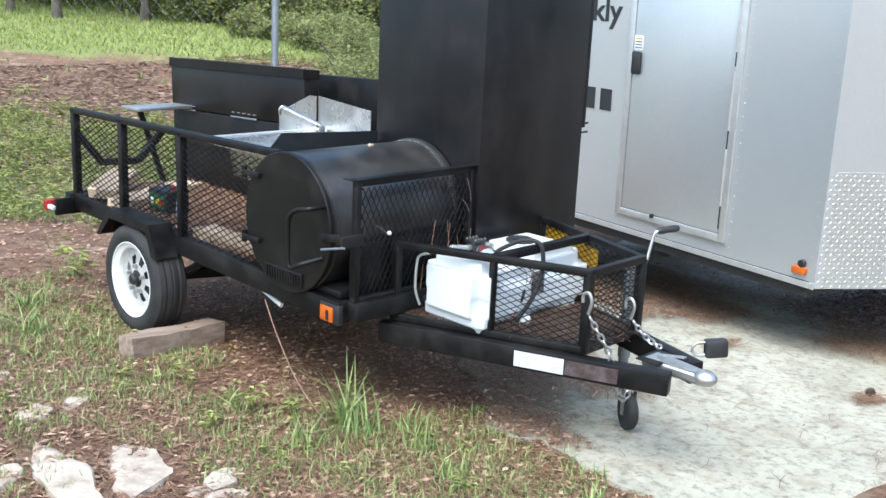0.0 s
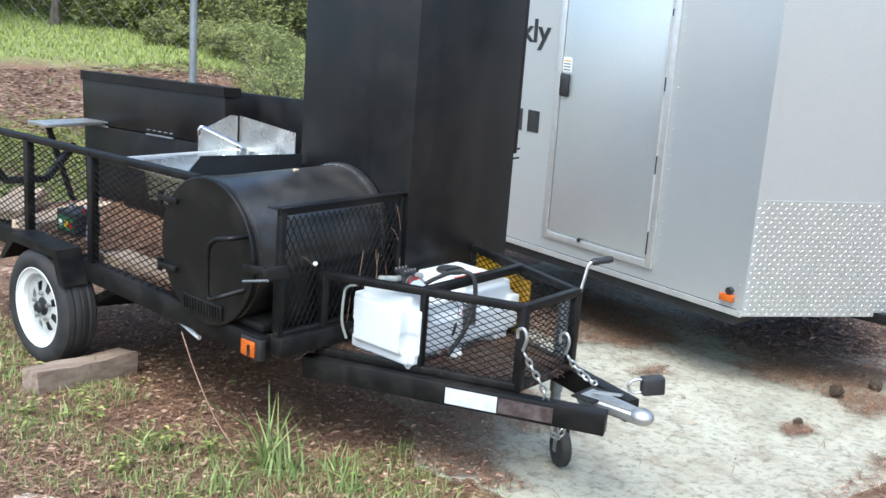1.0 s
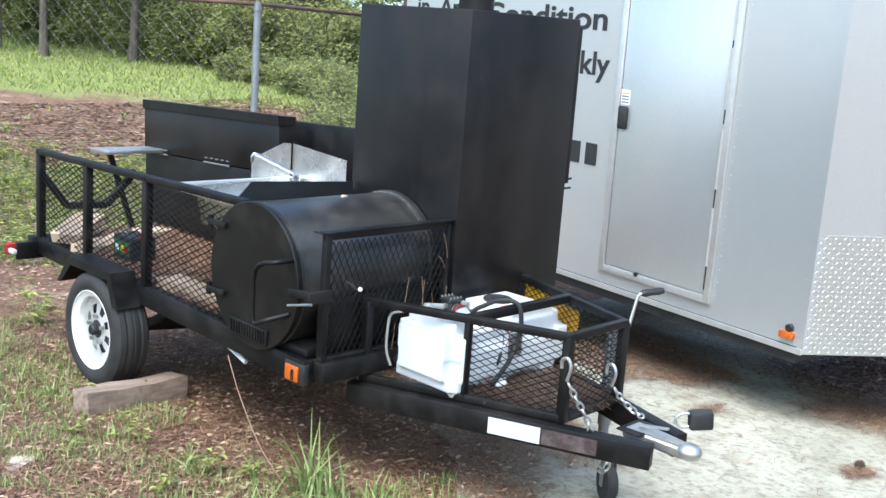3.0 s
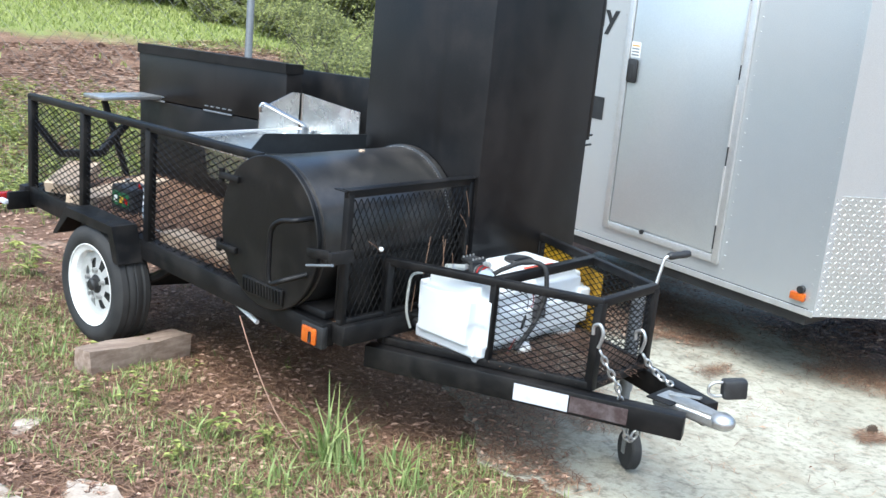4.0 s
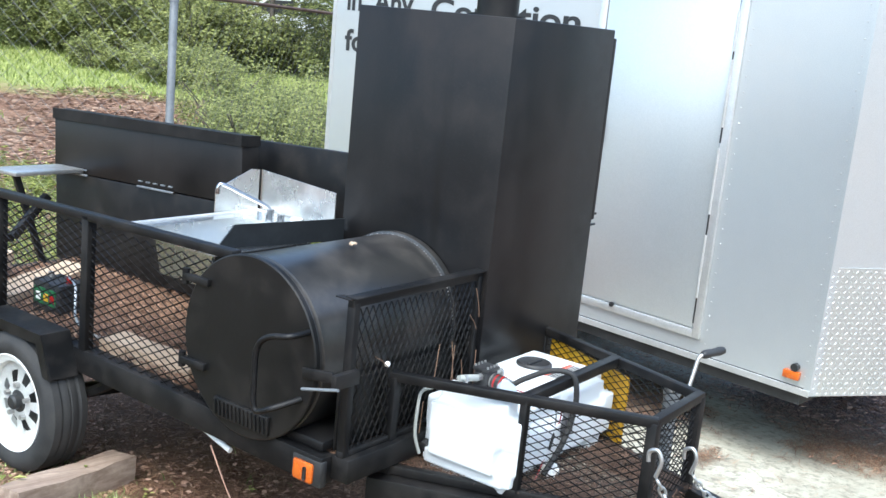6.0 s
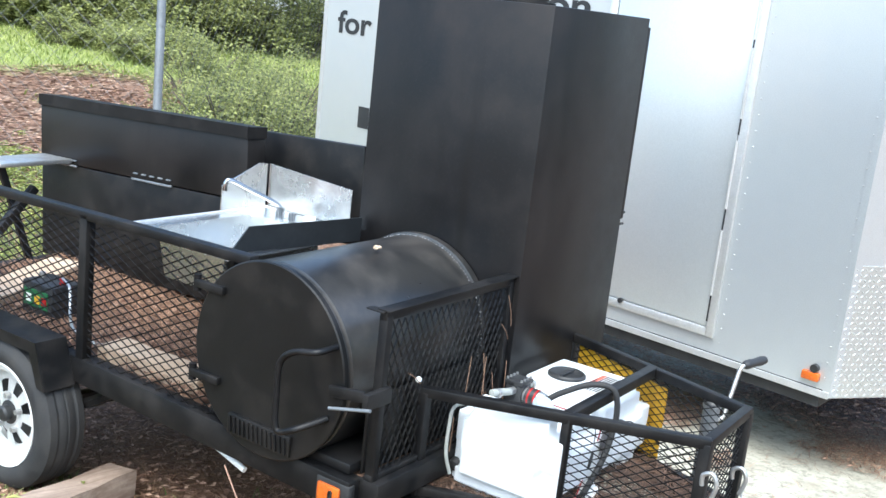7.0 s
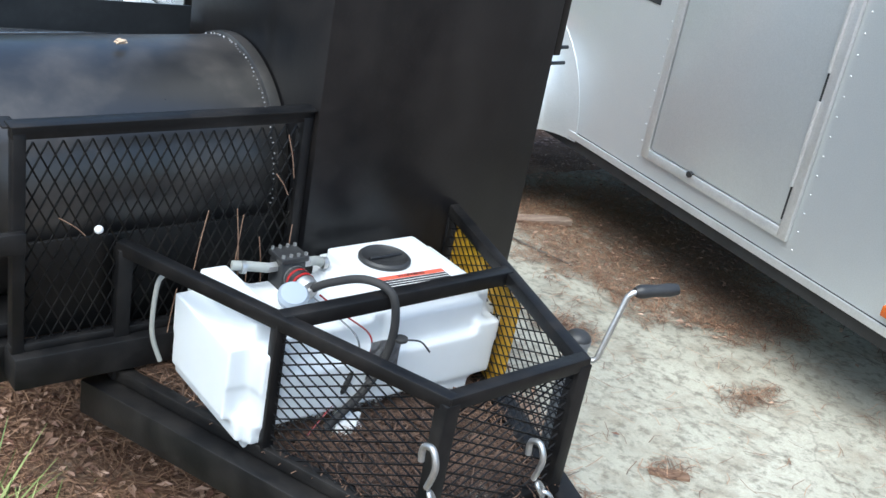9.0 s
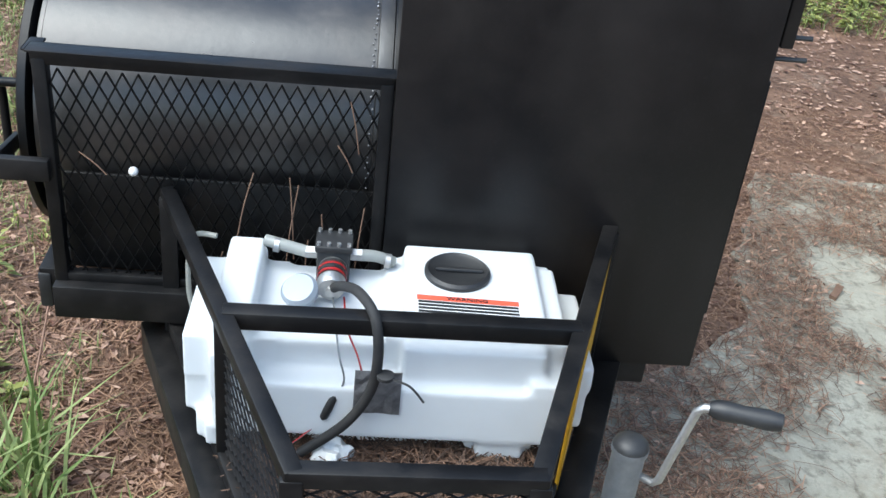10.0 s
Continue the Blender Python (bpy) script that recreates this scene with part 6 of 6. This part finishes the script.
def litter_spot(x0, x1, y0, y1, loose=0.05):
    def spot():
        x, y = rnd.uniform(x0, x1), rnd.uniform(y0, y1)
        on = on_slab(x, y)
        if on and litter_cover(x, y) < 0.38 + rnd.uniform(-0.22, 0.15) and rnd.random() > loose:
            return None
        return (x, y, ground_z(x, y) + (0.015 if on else 0.0))
    return spot


scatter("pine_litter", 42000, litter_spot(-2.6, 4.2, -1.8, 3.4, 0.03), needle, M_STRAW, "dry pine needles over soil and concrete", "leaf litter")
scatter("pine_litter", 24000, litter_spot(0.3, 3.6, -1.3, 2.4, 0.012), lambda v, f, p: needle(v, f, p, 0.04, 0.11, 0.0013, 0.02), M_STRAW, "drifts of pine needles on the concrete", "leaf litter")
scatter("pine_litter", 14000, litter_spot(-6, 4.5, -6, -1.7, 0.02), lambda v, f, p: needle(v, f, p, 0.06, 0.14, 0.0022, 0.012), M_STRAW, "pine needles over the open yard", "leaf litter")
scatter("dry_leaves", 13000, litter_spot(-2.6, 4.2, -1.8, 3.4, 0.004), lambda v, f, p: flake(v, f, p, 0.014, 0.042, 0.008), M_DRYLEAF, "small dry brown leaves on the ground", "leaf litter")
scatter("dry_leaves", 9000, litter_spot(-2.6, 0.3, -1.3, 2.8, 0.0), lambda v, f, p: flake(v, f, p, 0.015, 0.055, 0.011), M_DRYLEAF, "brown leaves under the trailer", "leaf litter")
scatter("pine_litter", 16000, litter_spot(-1.7, 0.3, -0.9, 2.8, 0.0), lambda v, f, p: needle(v, f, p, 0.04, 0.11, 0.0016, 0.016), M_STRAW, "pine needles under the trailer", "leaf litter")


def heap_spot():
    x, y = rnd.gauss(4.25, 0.38), rnd.gauss(0.30, 0.26)
    return (x, y, ground_z(x, y) + 0.015 + 0.17 * hump(x, y, 4.25, 0.30, 0.5, 0.34) * rnd.uniform(0.55, 1.0))


scatter("dry_leaves", 9000, heap_spot, lambda v, f, p: flake(v, f, p, 0.03, 0.075, 0.016), M_DRYLEAF, "heap of raked brown leaves beside the cargo trailer's nose", "leaf heap")
scatter("pine_litter", 6000, heap_spot, lambda v, f, p: needle(v, f, p, 0.05, 0.12, 0.002, 0.03), M_OLDSTRAW, "dark pine straw in the leaf heap", "leaf heap")
scatter("dry_leaves", 9000, litter_spot(-3.5, 6, 3.2, 5.6), lambda v, f, p: flake(v, f, p, 0.02, 0.06, 0.015), M_DRYLEAF, "dry brown leaves behind the trailers", "leaf litter")
scatter("dry_leaves", 38000, litter_spot(-6, 8, 5.4, 15), lambda v, f, p: flake(v, f, p, 0.05, 0.14, 0.04), M_DRYLEAF, "dry brown leaves beyond the fence", "leaf litter")


def cage_spot():
    x, y = rnd.uniform(-0.45, 0.4), rnd.uniform(-0.73, 0.02)
    if not in_cage(Vector((x * 1.06, y - 0.02, 0))):
        return None
    return (x, y, CZ0 - 0.005 + 0.025 * max(0.0, noise.noise((x * 7, y * 7, 1))) + 0.03 * hump(x, y, 0.05, -0.45, 0.25, 0.1) * rnd.random())


def deck_spot():
    x, y = rnd.uniform(-0.67, 0.5), rnd.uniform(0.64, 2.27)
    return (x, y, 0.58 + 0.02 * y + 0.012 * rnd.random())


scatter("pine_litter", 4200, cage_spot, lambda v, f, p: needle(v, f, p, 0.05, 0.12, 0.0012, 0.02), M_OLDSTRAW, "pine straw lying on the cage floor", "leaf litter").matrix_world = TRAILER
scatter("pine_litter", 9000, deck_spot, lambda v, f, p: needle(v, f, p, 0.05, 0.12, 0.0016, 0.03), M_STRAW, "pine straw matted on the trailer deck", "leaf litter").matrix_world = TRAILER
scatter("dry_leaves", 2600, deck_spot, lambda v, f, p: flake(v, f, p, 0.02, 0.06, 0.014), M_DRYLEAF, "brown leaves matted on the trailer deck", "leaf litter").matrix_world = TRAILER


def tussock(c, n, h, label):
    x, y = c
    vs, fs = [], []
    for _ in range(n):
        blade(vs, fs, (x + rnd.gauss(0, 0.03), y + rnd.gauss(0, 0.03), ground_z(x, y) - 0.01), h * 0.4, h, 0.005)
    me = bpy.data.meshes.new("grass_tuft")
    me.from_pydata(vs, [], fs)
    me.materials.append(M_GRASS)
    ob = new("grass_tuft", me)
    tagged(ob, label, "grass tuft", "grass tufts")


for x, y, n, h in ((-0.66, 0.10, 30, 0.40), (-0.60, 0.02, 20, 0.26), (-0.70, 0.0, 18, 0.30), (-0.52, -0.22, 18, 0.20), (-0.45, -0.05, 14, 0.18), (-0.92, 0.02, 16, 0.18), (-0.95, 0.45, 16, 0.13), (-1.05, 0.9, 14, 0.12), (-0.6, -0.45, 16, 0.14), (-1.25, 1.75, 26, 0.2), (-1.1, 2.2, 20, 0.2), (-1.05, 1.5, 14, 0.16), (-0.35, -0.9, 14, 0.12)):
    tussock(yard(x, y), n, h, "tuft of long green grass blades")
for x, y, h, leaf, n in ((-0.97, 0.80, 0.09, 0.02, 4), (-0.98, 1.28, 0.12, 0.022, 3), (-0.72, 1.26, 0.11, 0.02, 2), (-0.86, 0.42, 0.10, 0.024, 4), (-0.80, 0.30, 0.12, 0.024, 2), (-1.15, 1.0, 0.07, 0.018, 3), (-0.62, -0.55, 0.06, 0.018, 3), (-1.12, 0.35, 0.07, 0.02, 3)):
    x, y = yard(x, y)
    vs, fs = [], []
    for _ in range(n):
        px, py = x + rnd.gauss(0, 0.025), y + rnd.gauss(0, 0.025)
        weed(vs, fs, (px, py, ground_z(px, py) - 0.004), h, leaf)
    me = bpy.data.meshes.new("weed")
    me.from_pydata(vs, [], fs)
    me.materials.append(M_WEED)
    tagged(new("weed", me), "small bright green broad-leaved weed", "weed", "weeds in the litter")


def leaf_cloud(vs, fs, c, r, n, size, rr):
    for _ in range(n):
        d = Vector((rr.gauss(0, 1), rr.gauss(0, 1), rr.gauss(0, 1))).normalized() * (rr.random() ** 0.45)
        p = Vector(c) + Vector((d.x * r[0], d.y * r[1], d.z * r[2]))
        a = Vector((rr.gauss(0, 1), rr.gauss(0, 1), rr.gauss(0, 0.6))).normalized()
        b = a.orthogonal().normalized()
        s = size * rr.uniform(0.5, 1.3)
        k = len(vs)
        vs.extend((tuple(p - a * s), tuple(p + b * s * 0.45), tuple(p + a * s), tuple(p - b * s * 0.45)))
        fs.append((k, k + 1, k + 2, k + 3))


def cloud_mesh(name, vs, fs, material, parent=None):
    me = bpy.data.meshes.new(name)
    me.from_pydata(vs, [], fs)
    me.materials.append(material)
    ob = new(name, me)
    ob.parent = parent
    return ob


def tree(x, y, height, r, seed, crown_r, leaves, crown_from=0.35, label="woodland tree with a grey-brown trunk and loose green crown", lean=0.0, size=0.13):
    rr = random.Random(seed)
    g = ground_z(x, y)
    ob = thing("tree", label, "tree", (x, y, g), "woodland trees")
    ob.matrix_world = Matrix.Identity(4)
    bm = bmesh.new()
    line = [Vector((x + lean * height * t * t + 0.15 * noise.noise((seed, t * 3, 0)), y + 0.15 * noise.noise((seed, t * 3, 5)), g - 0.2 + height * t)) for t in np.linspace(0, 1, 12)]
    rings = []
    for i, p in enumerate(line):
        t = i / 11
        rad = r * (1 - 0.8 * t) * (1.5 if i == 0 else 1)
        rings.append([bm.verts.new(p + Vector((math.cos(k * math.tau / 10), math.sin(k * math.tau / 10), 0)) * rad * (1 + 0.12 * noise.noise((k, t * 9, seed)))) for k in range(10)])
    for a, b in zip(rings, rings[1:]):
        for k in range(10):
            bm.faces.new((a[k], a[(k + 1) % 10], b[(k + 1) % 10], b[k]))
    tips = [line[-1]]
    for k in range(9):
        t = rr.uniform(crown_from, 0.95)
        p = line[int(t * 11)]
        a = rr.uniform(0, math.tau)
        q = p + Vector((math.cos(a), math.sin(a), rr.uniform(0.1, 0.6))) * crown_r * rr.uniform(0.6, 1.1)
        pipe(bm, [p, p.lerp(q, 0.5) + Vector((0, 0, 0.1 * crown_r)), q], r * 0.16, 5)
        tips += [p.lerp(q, 0.55), q]
    part("trunk", bm, M_BARK, ob, "", 60)
    vs, fs = [], []
    for p in tips:
        rad = crown_r * rr.uniform(0.35, 0.6)
        leaf_cloud(vs, fs, p, (rad, rad, rad * 0.6), leaves // len(tips), size, rr)
    cloud_mesh("crown", vs, fs, M_LEAF, ob)
    return ob


def bush(x, y, h, w, n, seed, size=0.07):
    rr = random.Random(seed)
    g = ground_z(x, y)
    ob = thing("bush", "loose green bush at the edge of the wood", "bush", (x, y, g), "bushes along the fence")
    ob.matrix_world = Matrix.Identity(4)
    for _ in range(6):
        bm = bmesh.new()
        a = rr.uniform(0, math.tau)
        pipe(bm, [(x, y, g - 0.05), (x + math.cos(a) * w * 0.25, y + math.sin(a) * w * 0.25, g + h * 0.4), (x + math.cos(a) * w * 0.5, y + math.sin(a) * w * 0.4, g + h * 0.6)], 0.009, 5)
        part("stem", bm, M_BARK, ob)
    vs, fs = [], []
    for _ in range(22):
        a, s = rr.uniform(0, math.tau), rr.uniform(0.1, 1.0) ** 0.7
        c = (x + math.cos(a) * w * 0.5 * s, y + math.sin(a) * w * 0.5 * s, g + h * rr.uniform(0.1, 1.0 - 0.45 * s))
        leaf_cloud(vs, fs, c, (w * rr.uniform(0.1, 0.22), w * rr.uniform(0.1, 0.22), h * rr.uniform(0.1, 0.28)), n // 22, size, rr)
    cloud_mesh("leaves", vs, fs, M_BUSH, ob)


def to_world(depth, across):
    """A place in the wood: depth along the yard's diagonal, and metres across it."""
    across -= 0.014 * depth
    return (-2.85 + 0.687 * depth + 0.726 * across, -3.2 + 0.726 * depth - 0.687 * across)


rw = random.Random(11)
n_tree = 0
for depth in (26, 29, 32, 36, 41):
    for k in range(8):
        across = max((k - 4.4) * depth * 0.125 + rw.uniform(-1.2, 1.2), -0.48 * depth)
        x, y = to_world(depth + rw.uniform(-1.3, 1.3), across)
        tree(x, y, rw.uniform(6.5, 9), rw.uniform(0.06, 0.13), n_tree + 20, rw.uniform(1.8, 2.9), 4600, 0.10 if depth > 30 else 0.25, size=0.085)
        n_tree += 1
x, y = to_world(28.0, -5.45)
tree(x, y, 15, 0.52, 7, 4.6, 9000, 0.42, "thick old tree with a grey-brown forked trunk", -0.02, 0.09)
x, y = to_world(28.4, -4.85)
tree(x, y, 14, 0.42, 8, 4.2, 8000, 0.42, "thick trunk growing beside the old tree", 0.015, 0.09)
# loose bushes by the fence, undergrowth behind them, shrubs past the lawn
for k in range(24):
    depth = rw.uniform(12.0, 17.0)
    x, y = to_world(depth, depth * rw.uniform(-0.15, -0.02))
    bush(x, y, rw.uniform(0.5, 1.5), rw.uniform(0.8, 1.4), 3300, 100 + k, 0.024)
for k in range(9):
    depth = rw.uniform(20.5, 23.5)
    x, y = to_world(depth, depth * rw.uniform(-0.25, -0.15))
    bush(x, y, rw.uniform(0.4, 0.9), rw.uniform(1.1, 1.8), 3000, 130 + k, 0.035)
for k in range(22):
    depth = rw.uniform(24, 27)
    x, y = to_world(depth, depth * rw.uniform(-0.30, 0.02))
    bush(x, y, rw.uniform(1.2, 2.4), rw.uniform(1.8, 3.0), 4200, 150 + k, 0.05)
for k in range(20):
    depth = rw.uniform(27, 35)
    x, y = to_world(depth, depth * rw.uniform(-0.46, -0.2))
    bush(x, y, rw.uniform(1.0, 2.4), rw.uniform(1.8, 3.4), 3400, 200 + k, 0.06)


def far_woods():
    """The wood goes on behind the first trees and round the yard."""
    rr = random.Random(3)
    vs, fs = [], []
    for k in range(820):
        a = rr.uniform(radians(-50), radians(105))
        d = rr.uniform(42, 62)
        x, y = 2 + math.cos(a) * d, 6 + math.sin(a) * d
        g0 = ground_z(x, y)
        leaf_cloud(vs, fs, (x, y, g0 + rr.uniform(0.5, 17.5)), (3.4, 3.4, 2.6), 240, 0.28, rr)
    ob = cloud_mesh("far_woods", vs, fs, M_LEAF)
    tagged(ob, "dense green woodland in the distance", "woods", kind="stuff")


far_woods()
